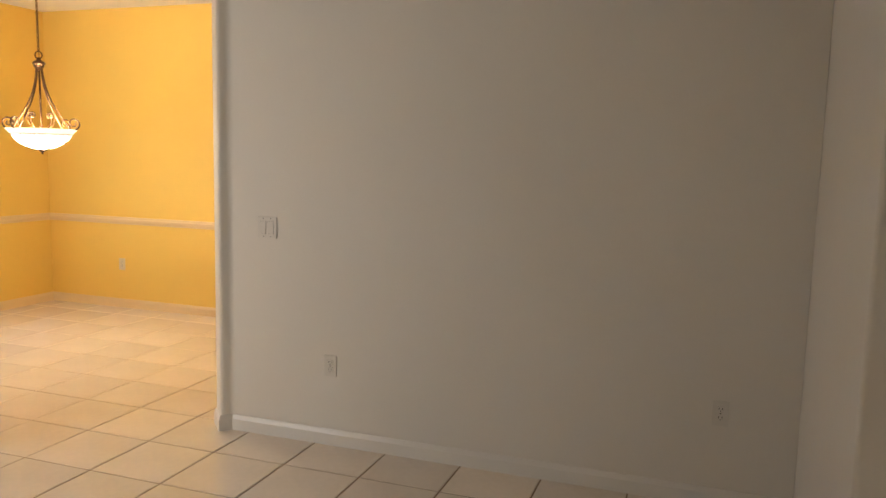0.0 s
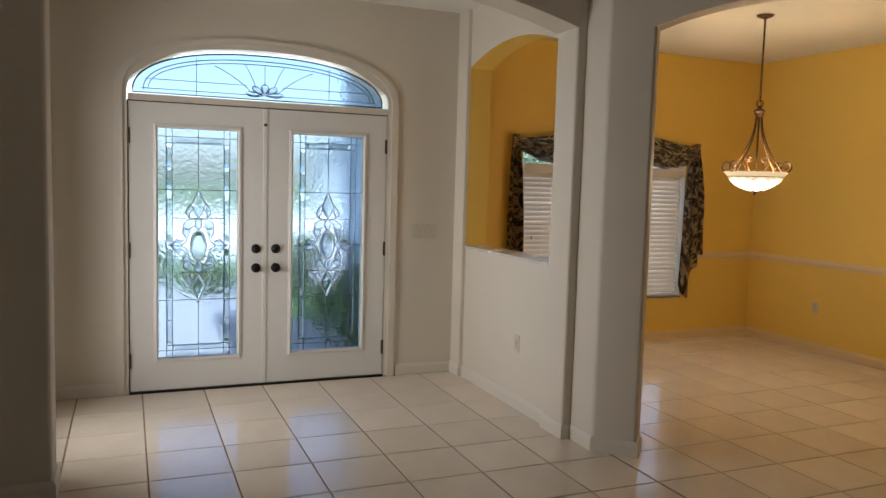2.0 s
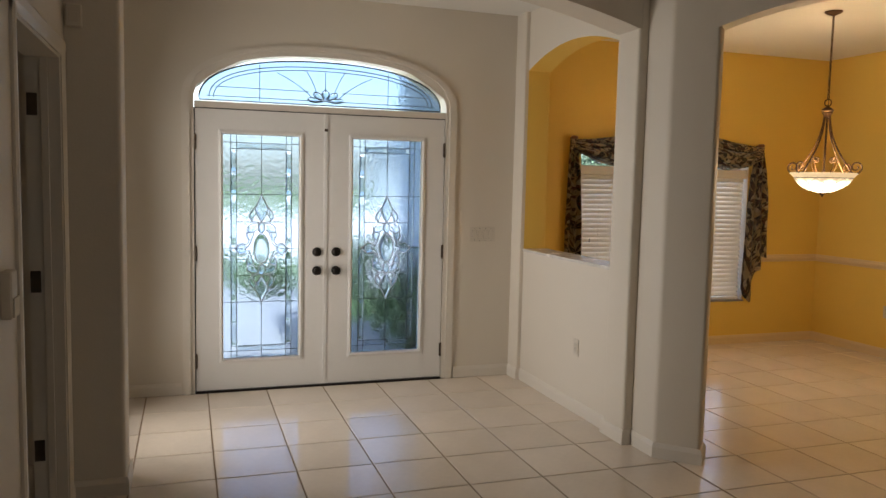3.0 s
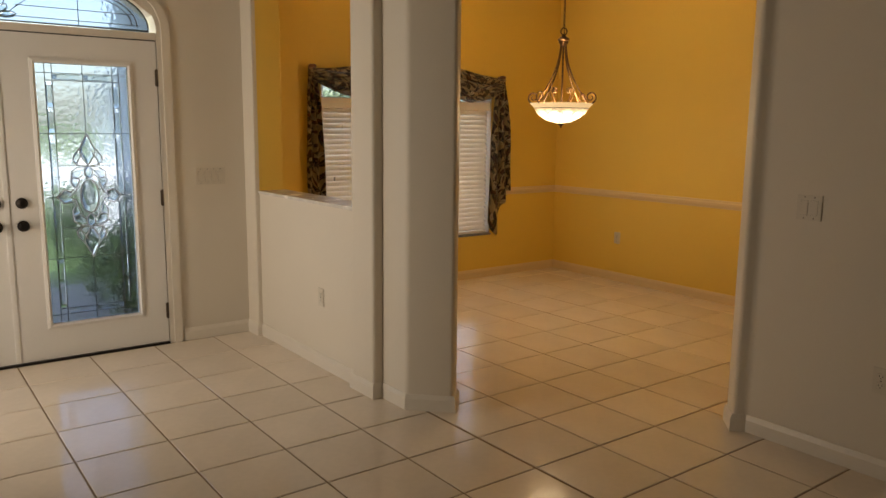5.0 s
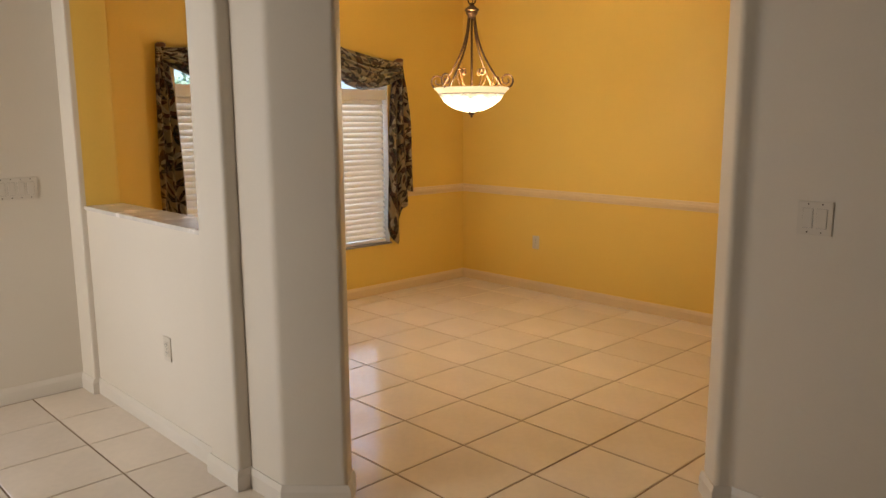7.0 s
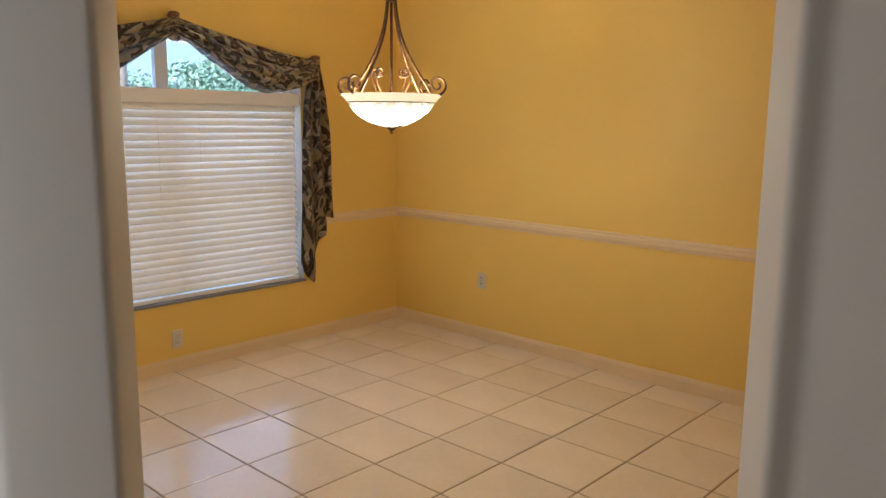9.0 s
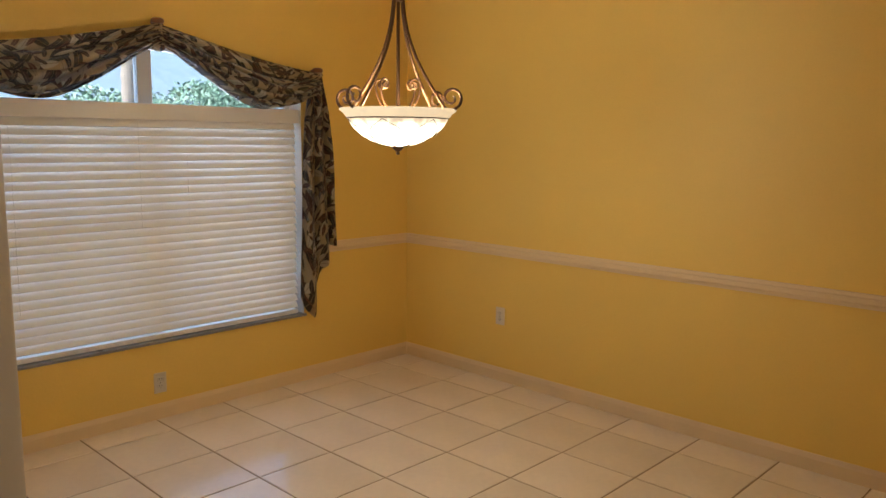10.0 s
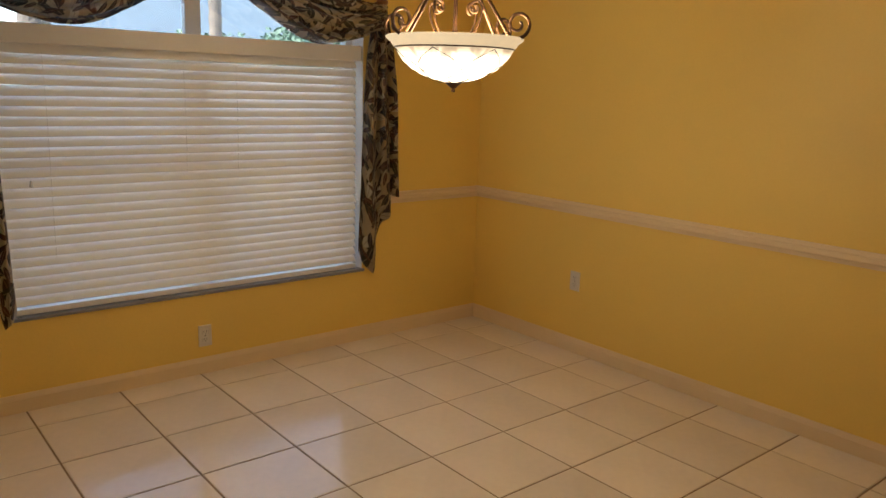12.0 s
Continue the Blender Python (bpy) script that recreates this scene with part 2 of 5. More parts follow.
def lit_bowl():
    """Alabaster glass of a lamp that is on, with painted vine lines."""
    m = mat("lit_alabaster_glass", (0.85, 0.72, 0.50), 0.3, vary=0.08, scale=8, fine=30, bump=0.05)
    b = m.node_tree.nodes["Principled BSDF"]
    b.inputs["Emission Color"].default_value = (1.0, 0.77, 0.48, 1)
    nd, ln = m.node_tree.nodes, m.node_tree.links
    co, sx = nd.new("ShaderNodeTexCoord"), nd.new("ShaderNodeSeparateXYZ")
    ln.new(co.outputs["Object"], sx.inputs[0])
    mr = nd.new("ShaderNodeMapRange")
    mr.interpolation_type = "SMOOTHSTEP"
    for key, val in (("From Min", 1.573), ("From Max", 1.6237), ("To Min", BOWL), ("To Max", 0.2)):
        mr.inputs[key].default_value = val
    ln.new(sx.outputs["Z"], mr.inputs["Value"])
    cloud = nd.new("ShaderNodeTexNoise")
    cloud.inputs["Scale"].default_value, cloud.inputs["Detail"].default_value, cloud.inputs["Distortion"].default_value = 14, 2, 1.5
    ln.new(co.outputs["Object"], cloud.inputs["Vector"])
    veil = nd.new("ShaderNodeMapRange")
    for key, val in (("From Min", 0.40), ("From Max", 0.56), ("To Min", 0.42), ("To Max", 1.0)):
        veil.inputs[key].default_value = val
    ln.new(cloud.outputs["Fac"], veil.inputs["Value"])
    glow = nd.new("ShaderNodeMath")
    glow.operation = "MULTIPLY"
    ln.new(mr.outputs["Result"], glow.inputs[0])
    ln.new(veil.outputs["Result"], glow.inputs[1])
    ln.new(glow.outputs[0], b.inputs["Emission Strength"])
    return m


BOWL, RIM, BULB = 1.1, 0.12, 3.7
BOWLM = lit_bowl()
VINEM = mat("vine_glaze", (0.03, 0.02, 0.012), 0.6, vary=0.1, scale=10, fine=40, spec=0.1)
RIMM = mat("lit_bowl_rim", (0.85, 0.70, 0.45), 0.35, vary=0.08, scale=10, fine=40)
RIMM.node_tree.nodes["Principled BSDF"].inputs["Emission Color"].default_value = (1.0, 0.76, 0.44, 1)
RIMM.node_tree.nodes["Principled BSDF"].inputs["Emission Strength"].default_value = RIM


# ---- mesh helpers ----
def finish(bm, smooth=False, angle=35):
    bmesh.ops.recalc_face_normals(bm, faces=bm.faces[:])
    me = bpy.data.meshes.new("mesh")
    bm.to_mesh(me)
    bm.free()
    if smooth:
        me.shade_smooth()
        me.set_sharp_from_angle(angle=radians(angle))
    return me


def part(name, bm, material, parent=None, label="", smooth=False, kind="", m=None):
    """Links a bmesh (or mesh) as one object under a thing or part."""
    me = finish(bm, smooth) if isinstance(bm, bmesh.types.BMesh) else bm
    if not me.materials:
        for x in (material if isinstance(material, (list, tuple)) else [material]):
            me.materials.append(x)
    ob = new(name, me)
    if parent is not None:
        ob.parent = parent
    if m is not None:
        ob.matrix_local = m
    return tagged(ob, label, kind=kind)


def thing(name, m, label, category, group=""):
    ob = new(name)
    ob.empty_display_size = 0.1
    ob.matrix_world = m
    return tagged(ob, label, category, group)


def box(bm, x0, x1, y0, y1, z0, z1, bevel=0.0, seg=2):
    g = bmesh.ops.create_cube(bm, size=1.0)
    vs = g["verts"]
    for v in vs:
        v.co = Vector(((x0 + x1) / 2 + v.co.x * (x1 - x0), (y0 + y1) / 2 + v.co.y * (y1 - y0), (z0 + z1) / 2 + v.co.z * (z1 - z0)))
    if bevel:
        es = list({e for v in vs for e in v.link_edges})
        bmesh.ops.bevel(bm, geom=es, offset=bevel, segments=seg, profile=0.7, affect="EDGES")
    return bm


def boxm(*a, bevel=0.0, seg=2):
    return box(bmesh.new(), *a, bevel=bevel, seg=seg)


def rounded(poly, radii):
    """A plan polygon with the corners rounded by the radii (0 leaves one sharp)."""
    out = []
    n = len(poly)
    for i, r in enumerate(radii):
        p, a, b = Vector(poly[i]), Vector(poly[i - 1]), Vector(poly[(i + 1) % n])
        if not r:
            out.append(p)
            continue
        u, w = (a - p).normalized(), (b - p).normalized()
        for k in range(6):
            t = k / 5
            out.append(p + u * r * (1 - t) ** 2 + w * r * t ** 2)
    return out


def prism(poly, z0, z1, bm=None):
    bm = bm or bmesh.new()
    lo = [bm.verts.new((p[0], p[1], z0)) for p in poly]
    hi = [bm.verts.new((p[0], p[1], z1)) for p in poly]
    n = len(poly)
    for i in range(n):
        bm.faces.new((lo[i], lo[(i + 1) % n], hi[(i + 1) % n], hi[i]))
    bm.faces.new(hi)
    bm.faces.new(lo[::-1])
    return bm


def two_tone(me, rule):
    """Gives the faces whose middle and normal satisfy the rule the second paint."""
    for f in me.polygons:
        if rule(f.center, f.normal):
            f.material_index = 1
    return me


def arch_header(a, b, back, z_spring, rise, z_top, n=28, power=2.0):
    """The wall above an arched opening from plan point a to b; back: the plan vector through its thickness."""
    bm = bmesh.new()
    a, b, back = Vector(a), Vector(b), Vector(back)
    rows = []
    for i in range(n + 1):
        t = i / n
        p = a + (b - a) * t
        z = z_spring + rise * (1 - abs(2 * t - 1) ** power)
        q = p + back
        rows.append([bm.verts.new(c) for c in ((p.x, p.y, z), (p.x, p.y, z_top), (q.x, q.y, z_top), (q.x, q.y, z))])
    for r, s in zip(rows, rows[1:]):
        for k in range(4):
            bm.faces.new((r[k], s[k], s[(k + 1) % 4], r[(k + 1) % 4]))
    bm.faces.new(rows[0])
    bm.faces.new(rows[-1][::-1])
    return bm


def run(points, profile, closed=False):
    """A moulding: profile points (out from the wall, height) swept along plan points with the room on their left."""
    bm = bmesh.new()
    pts = [Vector(p) for p in points]
    n = len(pts)
    rows = []
    for i, p in enumerate(pts):
        d1 = (p - pts[i - 1]).normalized() if (i or closed) else None
        d2 = (pts[(i + 1) % n] - p).normalized() if (i < n - 1 or closed) else None
        n1 = Vector((-d1.y, d1.x)) if d1 else None
        n2 = Vector((-d2.y, d2.x)) if d2 else None
        if n1 and n2:
            m = (n1 + n2) / (1 + n1.dot(n2)) if n1.dot(n2) > -0.9 else n1
        else:
            m = n1 or n2
        rows.append([bm.verts.new((p.x + m.x * o, p.y + m.y * o, z)) for o, z in profile])
    k = len(profile)
    pairs = list(zip(rows, rows[1:])) + ([(rows[-1], rows[0])] if closed else [])
    for r, s in pairs:
        for j in range(k):
            bm.faces.new((r[j], s[j], s[(j + 1) % k], r[(j + 1) % k]))
    if not closed:
        bm.faces.new(rows[0])
        bm.faces.new(rows[-1][::-1])
    return bm


def tube(points, radius, bm=None, sides=6, closed=False, taper=None):
    """A round bar along 3D points."""
    bm = bm or bmesh.new()
    pts = [Vector(p) for p in points]
    n = len(pts)
    rings = []
    up = None
    for i, p in enumerate(pts):
        a = pts[i - 1] if (i or closed) else p
        b = pts[(i + 1) % n] if (i < n - 1 or closed) else p
        d = (b - a).normalized()
        if up is None:
            up = d.orthogonal().normalized()
        up = (up - d * up.dot(d))
        up = up.normalized() if up.length > 1e-6 else d.orthogonal().normalized()
        side = d.cross(up)
        r = radius * (taper(i / max(1, n - 1)) if taper else 1)
        rings.append([bm.verts.new(p + r * (math.cos(2 * math.pi * k / sides) * up + math.sin(2 * math.pi * k / sides) * side)) for k in range(sides)])
    pairs = list(zip(rings, rings[1:])) + ([(rings[-1], rings[0])] if closed else [])
    for r, s in pairs:
        for k in range(sides):
            bm.faces.new((r[k], r[(k + 1) % sides], s[(k + 1) % sides], s[k]))
    if not closed:
        bm.faces.new(rings[0][::-1])
        bm.faces.new(rings[-1])
    return bm


def lathe(profile, seg=40, bm=None, z=0.0):
    """A turned shape from (radius, height) points."""
    bm = bm or bmesh.new()
    rows = []
    for r, h in profile:
        if r < 1e-5:
            rows.append([bm.verts.new((0, 0, h + z))])
        else:
            rows.append([bm.verts.new((r * math.cos(2 * math.pi * k / seg), r * math.sin(2 * math.pi * k / seg), h + z)) for k in range(seg)])
    for a, b in zip(rows, rows[1:]):
        for k in range(seg):
            k2 = (k + 1) % seg
            if len(a) == 1 and len(b) == 1:
                continue
            if len(a) == 1:
                bm.faces.new((a[0], b[k2], b[k]))
            elif len(b) == 1:
                bm.faces.new((a[k], a[k2], b[0]))
            else:
                bm.faces.new((a[k], a[k2], b[k2], b[k]))
    return bm


def structure(name, bm, material, label="", smooth=False):
    return part(name, bm, material, None, label, smooth, "structure")


def yaxis(pt, angle):
    """A pose for things on a wall: local x along the wall, local y out of the wall, z up."""
    return pose(*pt, 0, 0, angle)


# ---- floor bed, ceilings ----
def shape_floor(z0, z1):
    bm = bmesh.new()
    for x0, x1, y0, y1 in ((WIN_X, EAST_X, KNEE_B, FAR_Y), (0.0, WIN_X * 0 + BACK_X, LEFT_Y, KNEE_B), (EAST_X, BACK_X, KNEE_B, MAIN_Y + 0.14)):
        box(bm, x0, x1, y0, y1, z0, z1)
    return bm


structure("floor", shape_floor(-0.12, -0.003), GROUT, "brown grouted bed of the tile floor")
structure("ceiling", boxm(WIN_X - 0.2, BACK_X + 0.2, -0.9, FAR_Y + 0.2, CEIL, CEIL + 0.15), CEILM, "white textured plaster ceiling")

# ---- walls ----
# entry wall with the door and transom opening
dy = DOOR_W / 2
ENT_T = 0.2
structure("wall_entry_side", boxm(-ENT_T, 0, LEFT_Y - 0.2, -0.035, 0, CEIL), CREAM, "cream painted wall beside the entry doors")
structure("wall_entry_far_side", boxm(-ENT_T, 0, DOOR_W + 0.035, PIER_Y, 0, CEIL), CREAM, "cream painted wall beside the entry doors")
TR_Z0, TR_RISE = 2.075, 0.325
structure("wall_entry_over", arch_header((0, -0.035), (0, DOOR_W + 0.035), (-ENT_T, 0), TR_Z0 + 0.05, TR_RISE, CEIL, 40, 2.6), CREAM, "cream painted wall over the arched transom")

# wall between foyer and dining: corner pilaster, knee wall, pier, header
yel = lambda c, n: n.y > 0.5 or (abs(n.x) > 0.5 and c.y > KNEE_Y + 0.03) or n.z < -0.5
def dining_wall(name, bm, rule, label, smooth=False):
    me = finish(bm, smooth)
    me.materials.append(CREAM), me.materials.append(YELLOW)
    two_tone(me, rule)
    ob = new(name, me)
    return tagged(ob, label, kind="structure")


dining_wall("wall_pilaster", prism(rounded([(-0.005, PIER_Y), (0.17, PIER_Y), (0.17, KNEE_Y + 0.001), (0.17, KNEE_B), (-0.005, KNEE_B)], [0, 0.012, 0, 0.012, 0]), 0, CEIL),
            lambda c, n: n.y > 0.5 or (n.x > 0.7 and c.y > KNEE_Y), "cream and golden painted corner pilaster", True)
dining_wall("wall_knee", boxm(0.17, PIER_X0, KNEE_Y, KNEE_B, 0, KNEE_TOP - 0.02), lambda c, n: n.y > 0.5, "cream painted knee wall")
dining_wall("wall_pass_header", arch_header((0.17, KNEE_Y), (PIER_X0, KNEE_Y), (0, KNEE_B - KNEE_Y), 2.40, 0.12, CEIL), lambda c, n: n.y > 0.5 or n.z < -0.3, "cream painted arched header over the pass-through")
dining_wall("wall_porch_side", boxm(WIN_X - 0.2, -0.01, KNEE_B - 0.2, KNEE_B, 0, CEIL), lambda c, n: n.y > 0.5, "golden painted dining side wall")
col = [(PIER_X0, PIER_Y), (PIER_X1, PIER_Y), (PIER_X1, DIAG_A.y), (DIAG_A.x, DIAG_A.y), on_diag(D_L), on_diag(D_L, D_T), (KNEE_B - on_diag(D_L, D_T).y + on_diag(D_L, D_T).x, KNEE_B), (PIER_X0, KNEE_B)]
dining_wall("wall_column", prism(rounded(col, [0.012, 0.022, 0, 0.022, 0.022, 0.022, 0, 0.012]), 0, CEIL),
            lambda c, n: n.y > 0.35 and n.x < 0.2 and c.y > 2.6 or (n.x < -0.5 and c.y > KNEE_Y + 0.02), "grey-cream painted column beside the diagonal arch", True)
dining_wall("wall_diagonal_header", arch_header(on_diag(D_L - 0.02), on_diag(D_R + 0.02), (-D_T * S2, D_T * S2), 2.385, 0.135, CEIL, 32), lambda c, n: (n.y > 0.5 and n.x < -0.5), "grey-cream painted wall over the diagonal arch")
jam = [on_diag(D_R), on_diag(D_END), (RET_X, MAIN_Y), (RET_X, MAIN_Y + 0.14), (EAST_X, MAIN_Y + 0.14), (on_diag(D_R, D_T).x + (MAIN_Y + 0.14 - on_diag(D_R, D_T).y), MAIN_Y + 0.14), on_diag(D_R, D_T)]
dining_wall("wall_main", prism(rounded(jam, [0.022, 0.022, 0, 0, 0, 0, 0.022]), 0, CEIL), lambda c, n: c.x < EAST_X and n.y > 0.5 and c.y > MAIN_Y, "grey-cream painted wall beside the diagonal arch", True)

# foyer arch wall
structure("wall_pier", prism(rounded([(PIER_X0, LEFT_Y - 0.02), (PIER_X1, LEFT_Y - 0.02), (PIER_X1, -0.335), (PIER_X0, -0.335)], [0, 0, 0.022, 0.022]), 0, CEIL), CREAM, "cream painted pier of the foyer arch", True)
structure("wall_foyer_header", arch_header((PIER_X1, -0.335), (PIER_X1, PIER_Y + 0.01), (PIER_X0 - PIER_X1, 0), 2.43, 0.20, CEIL, 36), CREAM, "cream painted header of the foyer arch")

# main room walls
DR0, DR1, DR_H = 1.865, 2.80, 2.05
OP0, OP1, OPZ = 0.42, 1.38, 2.25
structure("wall_left", boxm(OP1, DR0, LEFT_Y - 0.13, LEFT_Y, 0, CEIL), CREAM, "cream painted wall with an inner doorway")
structure("wall_left_corner", boxm(-0.2, OP0, LEFT_Y - 0.13, LEFT_Y, 0, CEIL), CREAM, "cream painted wall beside the side opening")
structure("wall_left_lintel", boxm(OP0, OP1, LEFT_Y - 0.13, LEFT_Y, OPZ, CEIL), CREAM, "cream painted wall over the side opening")
structure("wall_left_room", boxm(-0.2, 1.1, -2.0, -1.9, 0, CEIL), CREAM, "cream painted wall of the side room")
structure("wall_left_room_end", boxm(-0.2, -0.05, -1.9, LEFT_Y - 0.13, 0, CEIL), CREAM, "cream painted wall of the side room")
structure("floor_left_room", boxm(-0.05, 1.1, -1.9, LEFT_Y - 0.001, -0.12, 0.0), TILEM, "beige tiled floor of the side room")
structure("ceiling_left_room", boxm(-0.2, 1.1, -2.0, -0.9, CEIL, CEIL + 0.15), CEILM, "white ceiling of the side room")
structure("wall_left_near", boxm(DR1, BACK_X, LEFT_Y - 0.13, LEFT_Y, 0, CEIL), CREAM, "cream painted wall with a thermostat")
structure("wall_left_over", boxm(DR0, DR1, LEFT_Y - 0.13, LEFT_Y, DR_H, CEIL), CREAM, "cream painted wall over the inner doorway")
structure("wall_return", prism(rounded([(RET_X, RET_Y), (RET_X + 0.14, RET_Y), (RET_X + 0.14, MAIN_Y + 0.14), (RET_X + 0.002, MAIN_Y + 0.14)], [0.02, 0.02, 0, 0]), 0, CEIL), CREAM, "pale cream painted return wall", True)
structure("wall_main_far", boxm(RET_X + 0.14, BACK_X, MAIN_Y, MAIN_Y + 0.14, 0, CEIL), CREAM, "cream painted closing wall")
BO0, BO1, BX1 = 1.45, 3.55, BACK_X + 0.15   # made-up opening, with a closed room beyond, that holds the fill lamp
structure("wall_back", boxm(BACK_X, BX1, LEFT_Y - 0.13, BO0, 0, CEIL), CREAM, "cream painted wall beside the unseen opening added for a fill lamp")
structure("wall_back_far", boxm(BACK_X, BX1, BO1, MAIN_Y + 0.14, 0, CEIL), CREAM, "cream painted wall beside the unseen opening added for a fill lamp")
structure("wall_back_lintel", boxm(BACK_X, BX1, BO0, BO1, OPZ, CEIL), CREAM, "cream painted wall over the unseen opening added for a fill lamp")
structure("wall_back_room", boxm(BX1 + 1.2, BX1 + 1.3, BO0 - 0.3, BO1 + 0.3, 0, CEIL), CREAM, "cream painted wall of the unseen room added behind the fill lamp")
structure("wall_back_room_side", boxm(BX1, BX1 + 1.2, BO0 - 0.3, BO0 - 0.2, 0, CEIL), CREAM, "cream painted wall of the unseen room added behind the fill lamp")
structure("wall_back_room_far_side", boxm(BX1, BX1 + 1.2, BO1 + 0.2, BO1 + 0.3, 0, CEIL), CREAM, "cream painted wall of the unseen room added behind the fill lamp")
structure("floor_back_room", boxm(BACK_X + 0.001, BX1 + 1.2, BO0 - 0.2, BO1 + 0.2, -0.12, 0.0), TILEM, "beige tiled floor of the unseen room added behind the fill lamp")
structure("ceiling_back_room", boxm(BACK_X + 0.2, BX1 + 1.3, BO0 - 0.3, BO1 + 0.3, CEIL, CEIL + 0.15), CEILM, "white ceiling of the unseen room added behind the fill lamp")
# room behind the inner doorway
structure("wall_side_room", boxm(1.2, 3.4, -2.0, -1.9, 0, CEIL), CREAM, "cream painted wall of the side room")
structure("wall_side_room_end", boxm(1.1, 1.2, -2.0, LEFT_Y - 0.13, 0, CEIL), CREAM, "cream painted wall of the side room")
structure("wall_side_room_near", boxm(3.4, 3.5, -2.0, LEFT_Y - 0.13, 0, CEIL), CREAM, "cream painted wall of the side room")
structure("floor_side_room", boxm(1.1, 3.5, -2.0, LEFT_Y - 0.001, -0.12, 0.0), TILEM, "beige tiled floor of the side room")
structure("ceiling_side_room", boxm(1.1, 3.5, -2.0, -0.9, CEIL, CEIL + 0.15), CEILM, "white ceiling of the side room")

# dining room walls
structure("wall_dining_far", boxm(WIN_X - 0.2, EAST_X + 0.15, FAR_Y, FAR_Y + 0.15, 0, CEIL), YELLOW, "golden yellow painted wall with a white chair rail")
structure("wall_dining_east", boxm(EAST_X, EAST_X + 0.15, MAIN_Y + 0.14, FAR_Y, 0, CEIL), YELLOW, "golden yellow painted wall")
W_Y0, W_Y1, W_Z0, W_Z1, W_RISE = 3.335, 5.185, 0.435, 1.885, 0.17
WT = 0.2
def window_wall(name, bm, rule):
    me = finish(bm)
    me.materials.append(YELLOW), me.materials.append(WHITE)
    two_tone(me, rule)
    tagged(new(name, me), "golden yellow painted wall round the dining window with white reveals", kind="structure")


window_wall("wall_window_side", boxm(WIN_X - WT, WIN_X, KNEE_B, W_Y0, 0, CEIL), lambda c, n: n.y > 0.5)
window_wall("wall_window_far_side", boxm(WIN_X - WT, WIN_X, W_Y1, FAR_Y, 0, CEIL), lambda c, n: n.y < -0.5)
window_wall("wall_window_under", boxm(WIN_X - WT, WIN_X, W_Y0, W_Y1, 0, W_Z0), lambda c, n: n.z > 0.5)
window_wall("wall_window_over", arch_header((WIN_X, W_Y0), (WIN_X, W_Y1), (-WT, 0), W_Z1, W_RISE, CEIL), lambda c, n: n.z < -0.3)

# ---- baseboards, chair rail ----
BASE = [(0, 0), (0.014, 0), (0.014, 0.062), (0.009, 0.076), (0.005, 0.086), (0, 0.086)]
RAIL = [(0, 0.815), (0.010, 0.817), (0.014, 0.833), (0.022, 0.843), (0.022, 0.863), (0.013, 0.870), (0.010, 0.885), (0, 0.887)]
def pts2(*p):
    return [Vector((q[0], q[1])) for q in p]


BASE_RUNS = (
    pts2((OP1, LEFT_Y), (PIER_X0, LEFT_Y), (PIER_X0, -0.335), (PIER_X1, -0.335), (PIER_X1, LEFT_Y), (DR0 - 0.075, LEFT_Y)),
    pts2(on_diag(D_L, D_T), on_diag(D_L), (DIAG_A.x, DIAG_A.y), (PIER_X1, DIAG_A.y), (PIER_X1, PIER_Y), (PIER_X0, PIER_Y), (PIER_X0, KNEE_Y), (0.17, KNEE_Y), (0.17, PIER_Y), (0, PIER_Y), (0, DOOR_W + 0.10)),
    pts2((RET_X, RET_Y), (RET_X, MAIN_Y), on_diag(D_END), on_diag(D_R), on_diag(D_R, D_T)),
    pts2((DR1 + 0.075, LEFT_Y), (BACK_X, LEFT_Y), (BACK_X, BO0)),
    pts2((BACK_X, BO1), (BACK_X, MAIN_Y), (RET_X + 0.14, MAIN_Y), (RET_X + 0.14, RET_Y), (RET_X, RET_Y)),
    pts2((0, -0.09), (0, LEFT_Y), (OP0, LEFT_Y)),
)
for p in BASE_RUNS:
    structure("baseboard", run(p, BASE), WHITE, "white painted moulded baseboard")
structure("baseboard_dining", run(pts2(on_diag(D_R, D_T), (jam[5][0], MAIN_Y + 0.14), (EAST_X, MAIN_Y + 0.14), (EAST_X, FAR_Y), (WIN_X, FAR_Y), (WIN_X, KNEE_B), (col[6][0], KNEE_B), on_diag(D_L, D_T)), BASE), RAILM, "cream painted moulded baseboard")
structure("trim_chair_rail", run(pts2((EAST_X, MAIN_Y + 0.14), (EAST_X, FAR_Y), (WIN_X, FAR_Y), (WIN_X, W_Y1 + 0.02)), RAIL), RAILM, "cream painted moulded chair rail")
structure("trim_chair_rail_side", run(pts2((WIN_X, W_Y0 - 0.02), (WIN_X, KNEE_B), (1.75, KNEE_B)), RAIL), RAILM, "cream painted moulded chair rail")
structure("trim_ledge", boxm(0.172, PIER_X0 - 0.002, KNEE_Y - 0.012, KNEE_B + 0.012, KNEE_TOP - 0.02, KNEE_TOP, bevel=0.004), STONE, "marbled stone ledge on the knee wall")

# ---- entry: door frame, transom, doors ----
def ellipse_pts(y0, y1, z0, rise, n=36, power=2.3):
    """Points of a flattened arch from y0 to y1, springing at z0."""
    out = []
    for i in range(n + 1):
        a = math.pi * (1 - i / n)
        c, s = math.cos(a), math.sin(a)
        out.append(((y0 + y1) / 2 + (y1 - y0) / 2 * math.copysign(abs(c) ** (2 / power), c), z0 + rise * abs(s) ** (2 / power)))
    return out


